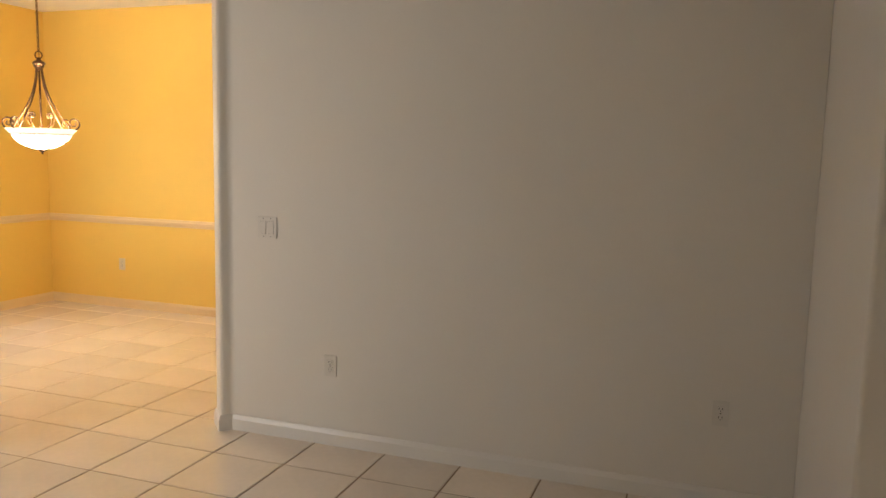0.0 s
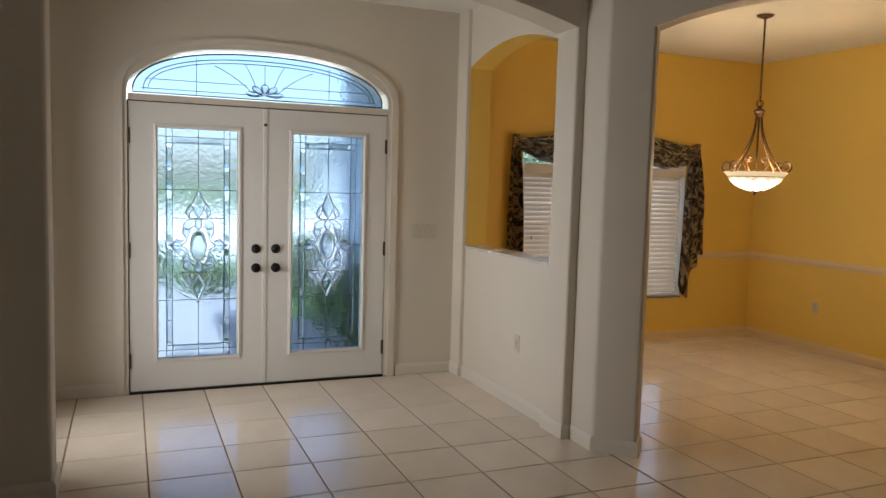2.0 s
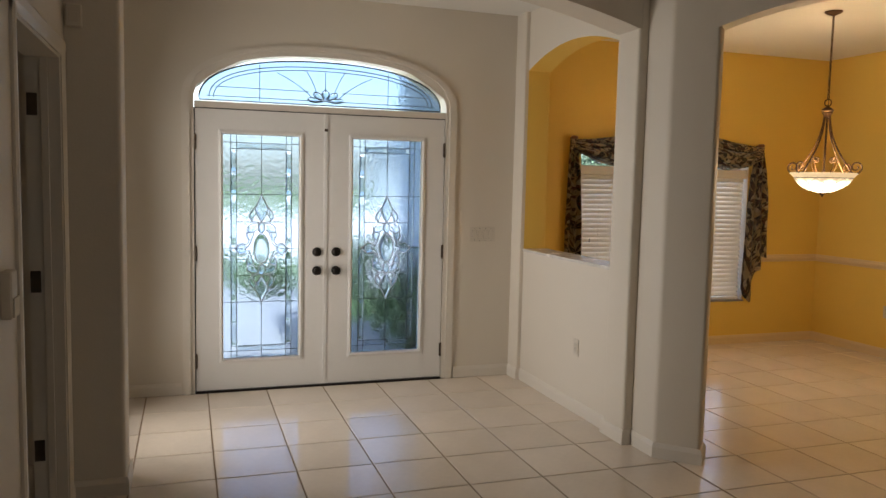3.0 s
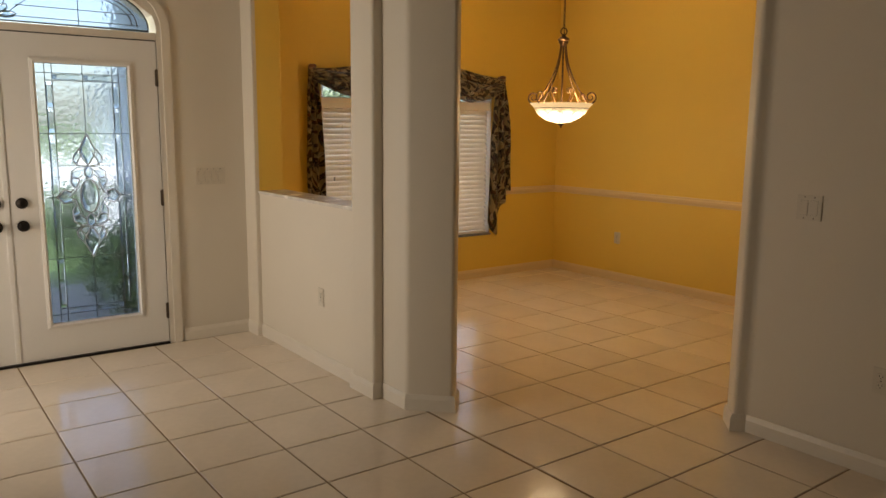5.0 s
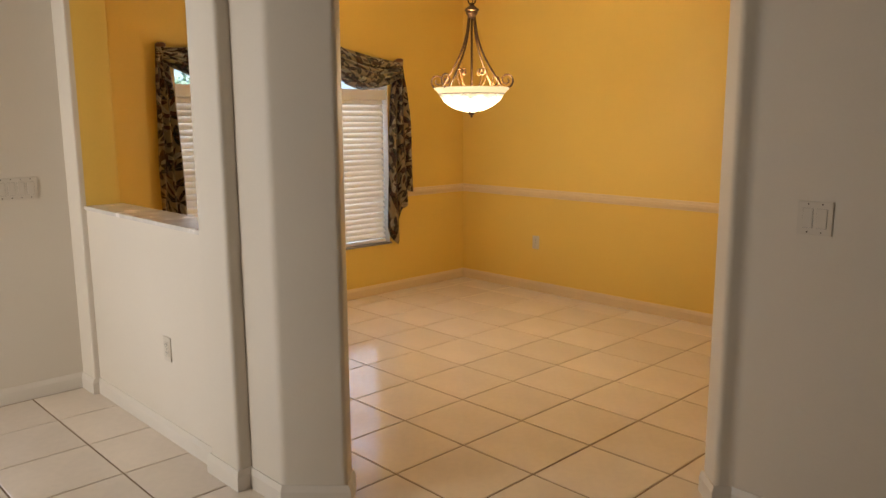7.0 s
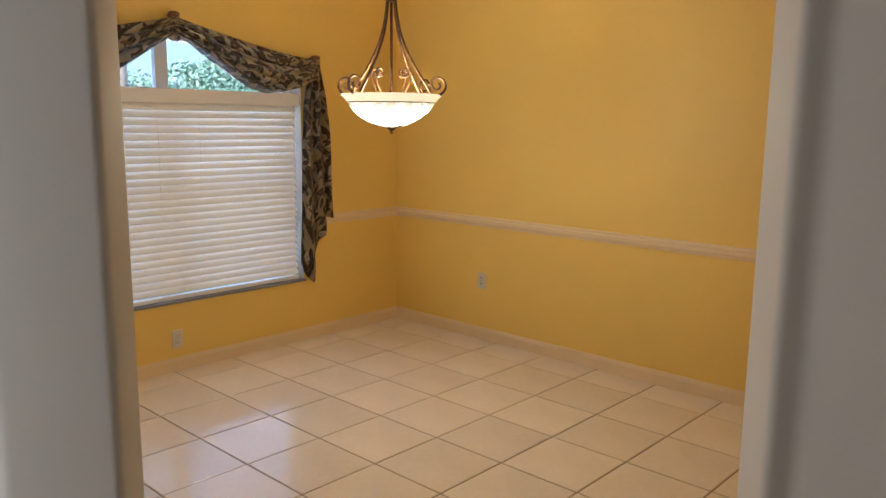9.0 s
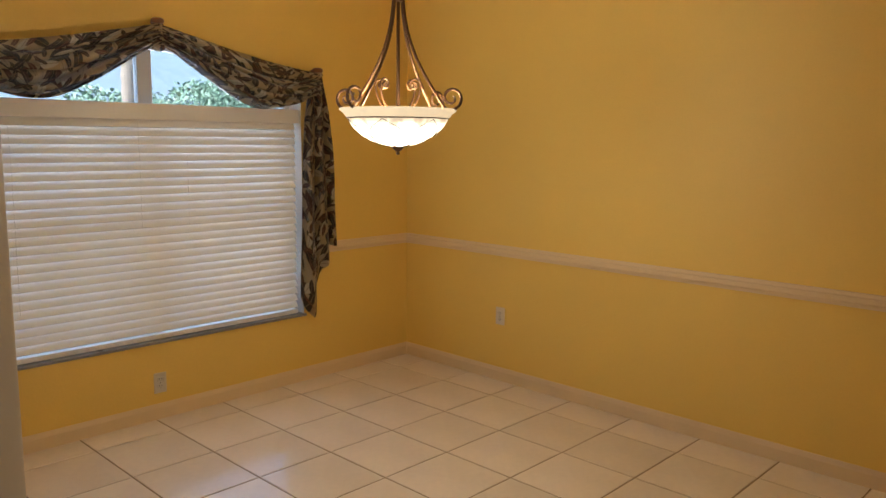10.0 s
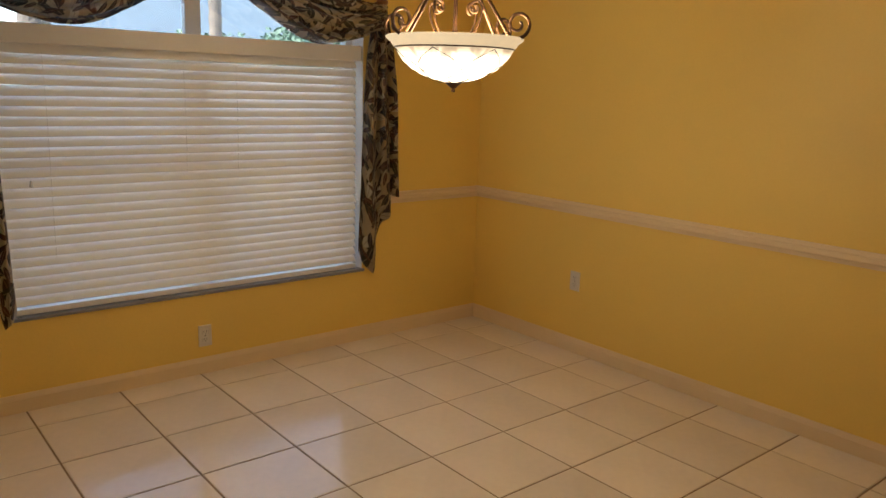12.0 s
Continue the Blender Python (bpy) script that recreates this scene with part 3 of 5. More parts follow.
def band(inner, outer, x0, x1):
    """A flat band between two outlines of (y, z) points, with thickness in x."""
    bm = bmesh.new()
    rows = [[bm.verts.new(c) for c in ((x0, a[0], a[1]), (x1, a[0], a[1]), (x1, b[0], b[1]), (x0, b[0], b[1]))] for a, b in zip(inner, outer)]
    for r, s in zip(rows, rows[1:]):
        for k in range(4):
            bm.faces.new((r[k], s[k], s[(k + 1) % 4], r[(k + 1) % 4]))
    bm.faces.new(rows[0])
    bm.faces.new(rows[-1][::-1])
    return bm


def plate(outline, x0, x1):
    """A flat sheet with an outline of (y, z) points."""
    bm = bmesh.new()
    a = [bm.verts.new((x0, y, z)) for y, z in outline]
    b = [bm.verts.new((x1, y, z)) for y, z in outline]
    n = len(outline)
    for i in range(n):
        bm.faces.new((a[i], a[(i + 1) % n], b[(i + 1) % n], b[i]))
    bm.faces.new(a)
    bm.faces.new(b[::-1])
    return bm


def no_shadow(ob):
    ob.visible_shadow = False
    return ob


frame_in = [(-0.004, 0.0)] + ellipse_pts(-0.004, DOOR_W + 0.004, TR_Z0, TR_RISE + 0.012) + [(DOOR_W + 0.004, 0.0)]
frame_mid = [(-0.04, 0.0)] + ellipse_pts(-0.04, DOOR_W + 0.04, TR_Z0, TR_RISE + 0.05) + [(DOOR_W + 0.04, 0.0)]
frame_out = [(-0.085, 0.0)] + ellipse_pts(-0.085, DOOR_W + 0.085, TR_Z0, TR_RISE + 0.085) + [(DOOR_W + 0.085, 0.0)]
door_frame = tagged(new("door_frame"), "white painted arched double door frame", "door frame", kind="structure")
part("jamb", band(frame_in, frame_mid, -0.14, 0.004), WHITE, door_frame)
part("casing", band([(y + (0.008 if y < 0 else -0.008 if y > DOOR_W else 0), z) for y, z in frame_mid], frame_out, 0.0005, 0.018), WHITE, door_frame)
part("head_bar", boxm(-0.11, 0.0, 0.0, DOOR_W, DOOR_H + 0.008, TR_Z0 - 0.012, bevel=0.004), WHITE, door_frame)
part("weather_stop", boxm(-0.075, -0.054, -0.006, 0.016, 0.0, DOOR_H + 0.01), WHITE, door_frame)
part("weather_stop", boxm(-0.075, -0.054, DOOR_W - 0.016, DOOR_W + 0.006, 0.0, DOOR_H + 0.01), WHITE, door_frame)
part("weather_stop", boxm(-0.075, -0.054, 0.0, DOOR_W, DOOR_H - 0.016, DOOR_H + 0.012), WHITE, door_frame)
# dark strips in the hinge-side and head gaps stand for the shade there
part("gap_shade_strip", boxm(-0.050, -0.010, -0.003, 0.0045, 0.012, DOOR_H), SLOT, door_frame, "dark strip standing for the shade in the door gap")
part("gap_shade_strip", boxm(-0.050, -0.012, 0.0, DOOR_W, DOOR_H + 0.001, DOOR_H + 0.0075), SLOT, door_frame, "dark strip standing for the shade in the door gap")
part("threshold", boxm(-0.16, 0.01, 0.0, DOOR_W, -0.002, 0.012, bevel=0.003), BLACKM, door_frame, "dark bronze door threshold")


def lead(points, bm, r=0.0035, x=0.0, closed=False):
    """A lead came along (y, z) points."""
    return tube([(x, y, z) for y, z in points], r, bm, 4, closed)


# transom window
transom = tagged(new("transom_window"), "arched leaded glass transom with a fan pattern", "window", kind="structure")
TG0, TG1 = 0.03, DOOR_W - 0.03
tr_in = ellipse_pts(TG0, TG1, TR_Z0, TR_RISE - 0.015)
no_shadow(part("pane", plate(tr_in, -0.055, -0.050), RAIN, transom, "pebbled clear glass"))
bm = bmesh.new()
lead(tr_in, bm, 0.006, -0.047, True)
tr_2 = ellipse_pts(TG0 + 0.07, TG1 - 0.07, TR_Z0 + 0.02, TR_RISE - 0.075)
tr_3 = ellipse_pts(TG0 + 0.10, TG1 - 0.10, TR_Z0 + 0.02, TR_RISE - 0.10)
lead(tr_2, bm, 0.004, -0.047), lead(tr_3, bm, 0.0035, -0.047)
MY = DOOR_W / 2
for a in (28, 56, 90, 124, 152):
    c, sn = math.cos(radians(a)), math.sin(radians(a))
    best = max(q for q in [k / 60 for k in range(5, 60)] if ((q * c * 0.95) / (MY - 0.13)) ** 2 + ((q * sn) / (TR_RISE - 0.10)) ** 2 <= 1)
    p0, p2 = Vector((MY + c * 0.11, TR_Z0 + 0.02 + sn * 0.07)), Vector((MY + c * best * 0.95, TR_Z0 + 0.02 + sn * best))
    p1 = Vector((p0.x + 0.42 * (p2.x - p0.x), p0.y + 0.62 * (p2.y - p0.y)))
    lead([tuple(p0 * (1 - q) ** 2 + p1 * 2 * q * (1 - q) + p2 * q * q) for q in (0, 0.2, 0.4, 0.6, 0.8, 1)], bm, 0.003, -0.047)
for k in (-1, 1):
    lead([(MY + k * 0.47, TR_Z0 + 0.0), (MY + k * 0.47, TR_Z0 + 0.262)], bm, 0.003, -0.047)
for k in (-1, 1):
    lead([(MY + k * 0.12, TR_Z0 + 0.095), (MY + k * 0.80, TR_Z0 + 0.095)], bm, 0.003, -0.047)
lead([(TG0 + 0.05, TR_Z0 + 0.03), (TG1 - 0.05, TR_Z0 + 0.03)], bm, 0.003, -0.047)
# small shell of bevelled petals in the middle of the fan
petals = []
for a in (12, 51, 90, 129, 168):
    c, s = math.cos(radians(a)), math.sin(radians(a))
    ring = [(MY + 0.13 * (q * c - w * s), TR_Z0 + 0.024 + 0.085 * (q * s + w * c)) for q, w in ((0.12, 0), (0.55, 0.20), (0.85, 0.19), (1.05, 0), (0.85, -0.19), (0.55, -0.20))]
    lead(ring, bm, 0.0035, -0.046, True)
    petals.append(ring)
part("came", bm, CAME, transom, "dark lead came")
for ring in petals:
    g = bmesh.new()
    cy, cz = sum(p[0] for p in ring) / 6, sum(p[1] for p in ring) / 6
    a = [g.verts.new((-0.049, y, z)) for y, z in ring]
    c = [g.verts.new((-0.043, cy + 0.6 * (y - cy), cz + 0.6 * (z - cz))) for y, z in ring]
    for k in range(6):
        g.faces.new((a[k], a[(k + 1) % 6], c[(k + 1) % 6], c[k]))
    g.faces.new(c), g.faces.new(a[::-1])
    no_shadow(part("bevel_piece", g, BEVEL, transom))


def arc(c, r, a0, a1, n=10, sy=1.0):
    return [(c[0] + r * sy * math.cos(radians(a0 + (a1 - a0) * i / n)), c[1] + r * math.sin(radians(a0 + (a1 - a0) * i / n))) for i in range(n + 1)]


def lite_cames(y0, y1, z0, z1):
    """Leaded pattern of a door lite: borders, cross bars and a floral medallion."""
    W, H = y1 - y0, z1 - z0
    P = lambda u, v: (y0 + u * W, z1 - v * H)
    bm, bars = bmesh.new(), bmesh.new()
    X = -0.018
    for u in (0.10, 0.175, 0.825, 0.90):
        lead([P(u, 0.0), P(u, 1.0)], bm, 0.0028, X)
    for v, a, b in ((0.035, 0, 1), (0.062, 0.10, 0.90), (0.262, 0, 1), (0.385, 0.175, 0.825), (0.505, 0, 0.26), (0.505, 0.74, 1), (0.625, 0.175, 0.825), (0.745, 0, 1), (0.945, 0.10, 0.90), (0.968, 0, 1)):
        lead([P(a, v), P(b, v)], bm, 0.0028, X)
    lead([P(0.5, 0), P(0.5, 0.262)], bm, 0.0028, X)
    lead([P(0.5, 0.745), P(0.5, 1)], bm, 0.0028, X)
    def pm(pts, r=0.004, closed=False):
        for k in (-1, 1):
            lead([P(0.5 + k * u, v) for u, v in pts], bars, r, X + 0.002, closed)
    for f in (lambda v: v, lambda v: 1.01 - v):
        pm([(0, f(0.262)), (0.075, f(0.315)), (0.085, f(0.335)), (0.05, f(0.36)), (0, f(0.385))])
        pm([(0.085, f(0.318)), (0.15, f(0.345)), (0.165, f(0.365)), (0.12, f(0.383)), (0.03, f(0.387))])
        pm([(0.05, f(0.335)), (0.11, f(0.365)), (0.12, f(0.383))])
        pm([(0.0, f(0.385)), (0.045, f(0.398)), (0.04, f(0.425)), (0, f(0.436))])
        pm([(0.03, f(0.39)), (0.12, f(0.392)), (0.19, f(0.408)), (0.19, f(0.43)), (0.12, f(0.435)), (0.06, f(0.42))])
        pm([(0.19, f(0.42)), (0.20, f(0.45)), (0.16, f(0.472)), (0.20, f(0.487)), (0.28, f(0.478)), (0.31, f(0.492)), (0.36, f(0.505))])
        pm([(0.10, f(0.437)), (0.13, f(0.465)), (0.16, f(0.49)), (0.22, f(0.505))])
    pm([(0.36, 0.505), (0.31, 0.521), (0.28, 0.532)])
    pm([(x, 0.505 + d) for x, d in arc((0, 0), 1, -90, 90, 14)] and [(0.1 * math.cos(radians(a)), 0.505 + 0.066 * math.sin(radians(a))) for a in range(-90, 91, 12)], 0.0045)
    return bm, bars, P


def bevel_pieces(P):
    """Clear bevelled pieces of the medallion and the border strips, each with raised facets."""
    out = []
    def gem(pts):
        bm = bmesh.new()
        ring = [P(*p) for p in pts]
        cy, cz = sum(p[0] for p in ring) / len(ring), sum(p[1] for p in ring) / len(ring)
        a = [bm.verts.new((-0.024, y, z)) for y, z in ring]
        b = [bm.verts.new((-0.017, cy + 0.7 * (y - cy), cz + 0.7 * (z - cz))) for y, z in ring]
        n = len(ring)
        for i in range(n):
            bm.faces.new((a[i], a[(i + 1) % n], b[(i + 1) % n], b[i]))
        bm.faces.new(b)
        bm.faces.new(a[::-1])
        out.append(bm)
    gem([(0.5 + 0.095 * math.cos(radians(a)), 0.505 + 0.062 * math.sin(radians(a))) for a in range(0, 360, 24)])
    for f in (lambda v: v, lambda v: 1.01 - v):
        gem([(0.5, f(0.266)), (0.575, f(0.318)), (0.58, f(0.335)), (0.5, f(0.38)), (0.42, f(0.335)), (0.425, f(0.318))])
        gem([(0.5, f(0.388)), (0.54, f(0.4)), (0.535, f(0.424)), (0.5, f(0.434)), (0.465, f(0.424)), (0.46, f(0.4))])
        for k in (-1, 1):
            gem([(0.5 + k * u, f(v)) for u, v in ((0.06, 0.4), (0.18, 0.41), (0.18, 0.428), (0.12, 0.433))])
            gem([(0.5 + k * u, f(v)) for u, v in ((0.12, 0.44), (0.185, 0.43), (0.19, 0.45), (0.15, 0.47))])
            gem([(0.5 + k * u, f(v)) for u, v in ((0.10, 0.33), (0.155, 0.352), (0.15, 0.37), (0.12, 0.378), (0.10, 0.36))])
    for k in (-1, 1):
        gem([(0.5 + k * u, v) for u, v in ((0.20, 0.49), (0.28, 0.483), (0.35, 0.505), (0.28, 0.527), (0.20, 0.52))])
        for v0, v1 in ((0.067, 0.16), (0.165, 0.258), (0.267, 0.49), (0.52, 0.74), (0.75, 0.84), (0.845, 0.94)):
            gem([(0.5 + k * u, v) for u, v in ((0.33, v0), (0.395, v0), (0.395, v1), (0.33, v1))])
    for u0, u1 in ((0.18, 0.49), (0.51, 0.82)):
        for v0, v1 in ((0.038, 0.059), (0.948, 0.965)):
            gem([(u0, v0), (u1, v0), (u1, v1), (u0, v1)])
    return out


def door_leaf(name, y0, y1, l0, l1, hinge_y, latch_y, active):
    """One entry door: slab with a lite opening, glass, cames, knob, deadbolt, hinges."""
    g0, g1 = 0.238, 1.840
    d = tagged(new(name), "white entry door with a leaded decorative glass lite", "door", kind="structure")
    bm = bmesh.new()
    X0, X1 = -0.052, -0.008
    box(bm, X0, X1, y0 + 0.005, l0, 0.014, DOOR_H)
    box(bm, X0, X1, l1, y1 - 0.003, 0.014, DOOR_H)
    box(bm, X0, X1, l0, l1, 0.014, g0)
    box(bm, X0, X1, l0, l1, g1, DOOR_H)
    slab = part("slab", bm, DOORW, d)
    mo = [(l0 - 0.03, g0 - 0.03), (l1 + 0.03, g0 - 0.03), (l1 + 0.03, g1 + 0.03), (l0 - 0.03, g1 + 0.03)]
    mi = [(l0, g0), (l1, g0), (l1, g1), (l0, g1)]
    bm = bmesh.new()
    rings = []
    for outl, xx in ((mo, X1 + 0.0005), (mo, X1 + 0.008), ([(a[0] * 0.4 + b[0] * 0.6, a[1] * 0.4 + b[1] * 0.6) for a, b in zip(mo, mi)], X1 + 0.014), (mi, X1 + 0.004), (mi, -0.022)):
        rings.append([bm.verts.new((xx, y, z)) for y, z in outl])
    for r, s in zip(rings, rings[1:]):
        for k in range(4):
            bm.faces.new((r[k], r[(k + 1) % 4], s[(k + 1) % 4], s[k]))
    part("lite_frame", bm, DOORW, d)
    no_shadow(part("pane", plate(mi, -0.030, -0.025), RAIN, d, "pebbled clear glass"))
    cam1, cam2, P = lite_cames(l0, l1, g0, g1)
    part("came", cam1, CAME, d, "dark lead came")
    part("medallion_came", cam2, SILVER, d, "zinc came in a floral medallion")
    for g in bevel_pieces(P):
        no_shadow(part("bevel_piece", g, BEVEL, d))
    # knob and deadbolt
    for nm, z, prof in (("deadbolt", 1.005, [(0, 0.030), (0.012, 0.030), (0.020, 0.026), (0.028, 0.014), (0.033, 0.010), (0.034, 0.0)]),
                        ("door_knob", 0.866, [(0, 0.062), (0.018, 0.060), (0.027, 0.050), (0.026, 0.040), (0.015, 0.030), (0.011, 0.016), (0.026, 0.010), (0.034, 0.007), (0.034, 0.0)])):
        part(nm, lathe(prof, 24), BLACKM, d, "oil-rubbed bronze " + nm.replace("_", " "), True, m=pose(X1, latch_y, z, 0, 90, 0))
    for z in (0.23, 1.0, 1.78):
        bm = boxm(X1 - 0.004, X1 + 0.005, hinge_y - 0.010, hinge_y + 0.010, z - 0.05, z + 0.05, bevel=0.002)
        tube([(X1 + 0.009, hinge_y, z - 0.055), (X1 + 0.009, hinge_y, z + 0.055)], 0.0065, bm, 8)
        part("hinge", bm, HINGE, d, "dark metal hinge")
    return d


door_leaf("door_1", 0.0, MY, 0.190, 0.722, 0.004, 0.853, False)
leaf2 = door_leaf("door_2", MY, DOOR_W, 1.117, 1.645, DOOR_W - 0.004, 0.995, True)
part("astragal", boxm(-0.070, -0.054, MY - 0.02, MY + 0.02, 0.014, DOOR_H), DOORW, leaf2)
part("astragal", boxm(-0.012, -0.002, MY - 0.014, MY + 0.014, 0.014, DOOR_H, bevel=0.003), DOORW, leaf2)
part("top_catch", boxm(-0.008, 0.006, MY - 0.012, MY + 0.012, 1.885, 1.905, bevel=0.003), HINGE, leaf2, "small metal catch")

# ---- inner doorway in the left wall ----
idoor = tagged(new("door_frame_inner"), "white painted inner doorway with dark hinges, door swung out of sight", "door frame", kind="structure")
YB = LEFT_Y - 0.13
part("jamb", boxm(DR0, DR0 + 0.018, YB - 0.004, LEFT_Y + 0.002, 0, DR_H - 0.018), WHITE, idoor)
part("jamb", boxm(DR1 - 0.018, DR1, YB - 0.004, LEFT_Y + 0.002, 0, DR_H - 0.018), WHITE, idoor)
part("head_jamb", boxm(DR0, DR1, YB - 0.004, LEFT_Y + 0.002, DR_H - 0.018, DR_H - 0.0005), WHITE, idoor)
part("stop", boxm(DR0 + 0.018, DR0 + 0.030, LEFT_Y - 0.075, LEFT_Y - 0.045, 0, DR_H - 0.018, bevel=0.002), WHITE, idoor)
CAS = [(0, 0.0), (0, 0.07), (0.010, 0.07), (0.016, 0.06), (0.014, 0.03), (0.010, 0.012), (0.008, 0.0)]
for x, w in ((DR0 + 0.005, -1), (DR1 - 0.005, 1)):
    bm = bmesh.new()
    rows = [[bm.verts.new((x + w * b, LEFT_Y + a + 0.0005, z)) for a, b in CAS] for z in (0, DR_H + 0.065)]
    for k in range(len(CAS)):
        bm.faces.new((rows[0][k], rows[0][(k + 1) % len(CAS)], rows[1][(k + 1) % len(CAS)], rows[1][k]))
    bm.faces.new(rows[0]), bm.faces.new(rows[1][::-1])
    part("casing", bm, WHITE, idoor)
bm = bmesh.new()
rows = [[bm.verts.new((x, LEFT_Y + a + 0.0025, DR_H - 0.005 + b)) for a, b in CAS] for x in (DR0 - 0.065, DR1 + 0.065)]
for k in range(len(CAS)):
    bm.faces.new((rows[0][k], rows[0][(k + 1) % len(CAS)], rows[1][(k + 1) % len(CAS)], rows[1][k]))
bm.faces.new(rows[0]), bm.faces.new(rows[1][::-1])
part("head_casing", bm, WHITE, idoor)
for z in (0.30, 1.06, 1.83):
    part("hinge", boxm(DR0 + 0.018, DR0 + 0.022, YB, YB + 0.042, z - 0.048, z + 0.048, bevel=0.0015), HINGE, idoor, "dark metal hinge leaf")


# ---- small wall fittings ----
def outlet():
    t = thing("wall_outlet", pose(0, 0, 0), "white plastic duplex wall outlet", "outlet", "wall outlets")
    part("cover_plate", boxm(-0.035, 0.035, 0.0, 0.006, -0.057, 0.057, bevel=0.003), PLASTIC, t)
    for z in (-0.02, 0.02):
        r = part("receptacle", boxm(-0.017, 0.017, 0.006, 0.0085, z - 0.014, z + 0.014, bevel=0.003), PLASTIC, t)
        for x in (-0.007, 0.007):
            part("slot", boxm(x - 0.0012, x + 0.0012, 0.0085, 0.009, z - 0.002, z + 0.008), SLOT, r, "dark slot")
        part("slot", boxm(-0.002, 0.002, 0.0085, 0.009, z - 0.010, z - 0.006), SLOT, r, "dark slot")
    part("screw", lathe([(0, 0.0075), (0.003, 0.007), (0.0035, 0.006)], 8), HINGE, t, m=pose(0, 0, 0, -90, 0, 0))
    return t


def switch_plate(gangs, name="wall_switch"):
    w = 0.035 + 0.0229 * (gangs - 1) + 0.0
    w = 0.0575 if gangs == 2 else 0.104 if gangs == 4 else 0.035
    t = thing(name, pose(0, 0, 0), {1: "white single rocker wall switch", 2: "white double rocker wall switch plate", 4: "white four-gang rocker wall switch plate"}[gangs], "light switch")
    part("cover_plate", boxm(-w, w, 0.0, 0.006, -0.057, 0.057, bevel=0.003), PLASTIC, t)
    for g in range(gangs):
        x = (g - (gangs - 1) / 2) * 0.046
        bm = boxm(x - 0.0165, x + 0.0165, 0.006, 0.0105, -0.033, 0.033, bevel=0.002)
        for v in bm.verts:
            if v.co.y > 0.008 and v.co.z > 0:
                v.co.y -= 0.003
        part("rocker", bm, PLASTIC, t)
        # the rocker's gap is a flat strip with the shade in its colour
        part("rocker_gap_shade", boxm(x - 0.0173, x + 0.0173, 0.0055, 0.0064, -0.0340, 0.0336), GAPM, t, "flat strip coloured as the shade round the rocker")
        for z in (-0.048, 0.048):
            part("screw", lathe([(0, 0.0072), (0.0028, 0.0068), (0.003, 0.006)], 8), HINGE, t, m=pose(x, 0, z, -90, 0, 0))
    return t


o1 = outlet()
o1.matrix_world = yaxis((1.069, KNEE_Y, 0.445), 180)
tagged(o1, "white plastic duplex outlet low on the knee wall")
for pt, ang, lb in (((0.273, FAR_Y, 0.427), 180, "white plastic duplex outlet on the golden wall below the rail"), ((WIN_X, 4.213, 0.203), -90, "white plastic duplex outlet under the dining window"),
                    ((3.793, MAIN_Y, 0.43), 180, "white plastic duplex outlet on the grey-cream wall"), ((5.725, MAIN_Y, 0.434), 180, "white plastic duplex outlet on the grey-cream wall")):
    tagged(copy_thing(o1, yaxis(pt, ang)), lb)
switch_plate(2).matrix_world = yaxis((3.415, MAIN_Y, 1.142), 180)
switch_plate(4).matrix_world = yaxis((0.0, 2.155, 1.135), -90)
sw1 = switch_plate(1)
sw1.matrix_world = yaxis((3.177, LEFT_Y, 1.12), 0)
th = thing("thermostat", yaxis((3.055, LEFT_Y, 1.172), 0), "white plastic thermostat on the cream wall", "thermostat")
part("body", boxm(-0.04, 0.04, 0.0, 0.034, -0.072, 0.072, bevel=0.012, seg=3), PLASTIC, th, smooth=True)
part("cover_flap", boxm(-0.036, 0.036, 0.034, 0.040, -0.066, -0.008, bevel=0.004), PLASTIC, th)
ms = thing("motion_sensor", yaxis((PIER_X1, -0.525, 2.24), -90), "white plastic motion sensor high on the pier", "sensor")
part("body", boxm(-0.033, 0.033, 0.0, 0.042, -0.05, 0.05, bevel=0.01, seg=3), PLASTIC, ms, smooth=True)
part("lens", boxm(-0.022, 0.022, 0.042, 0.046, -0.03, 0.015, bevel=0.003), PLASTIC, ms)

# ---- dining window, blind, scarf ----
WO = WIN_X - 0.15
win = tagged(new("window_1"), "white framed window with an arched top", "window", kind="structure")
WM = (W_Y0 + W_Y1) / 2
def w_arch(y0, y1, z, rise, n=24):
    return [(y0 + (y1 - y0) * i / n, z + rise * (1 - (2 * i / n - 1) ** 2)) for i in range(n + 1)]


wi = [(W_Y0 + 0.04, W_Z0 + 0.05)] + w_arch(W_Y0 + 0.04, W_Y1 - 0.04, W_Z1 - 0.03, W_RISE - 0.01) + [(W_Y1 - 0.04, W_Z0 + 0.05), (W_Y0 + 0.04, W_Z0 + 0.05)]
wo = [(W_Y0, W_Z0)] + w_arch(W_Y0, W_Y1, W_Z1, W_RISE) + [(W_Y1, W_Z0), (W_Y0, W_Z0)]
part("window_frame", band(wi, wo, WO - 0.03, WO + 0.03), VINYL, win)
part("mullion", boxm(WO - 0.025, WO + 0.025, WM - 0.04, WM + 0.04, W_Z0 + 0.05, W_Z1 + W_RISE - 0.045, bevel=0.004), VINYL, win)
part("transom_bar", boxm(WO - 0.027, WO + 0.027, W_Y0 + 0.04, W_Y1 - 0.04, 1.655, 1.725, bevel=0.004), VINYL, win)
part("meeting_rail", boxm(WO - 0.022, WO + 0.022, W_Y0 + 0.04, W_Y1 - 0.04, 1.10, 1.145, bevel=0.004), VINYL, win)
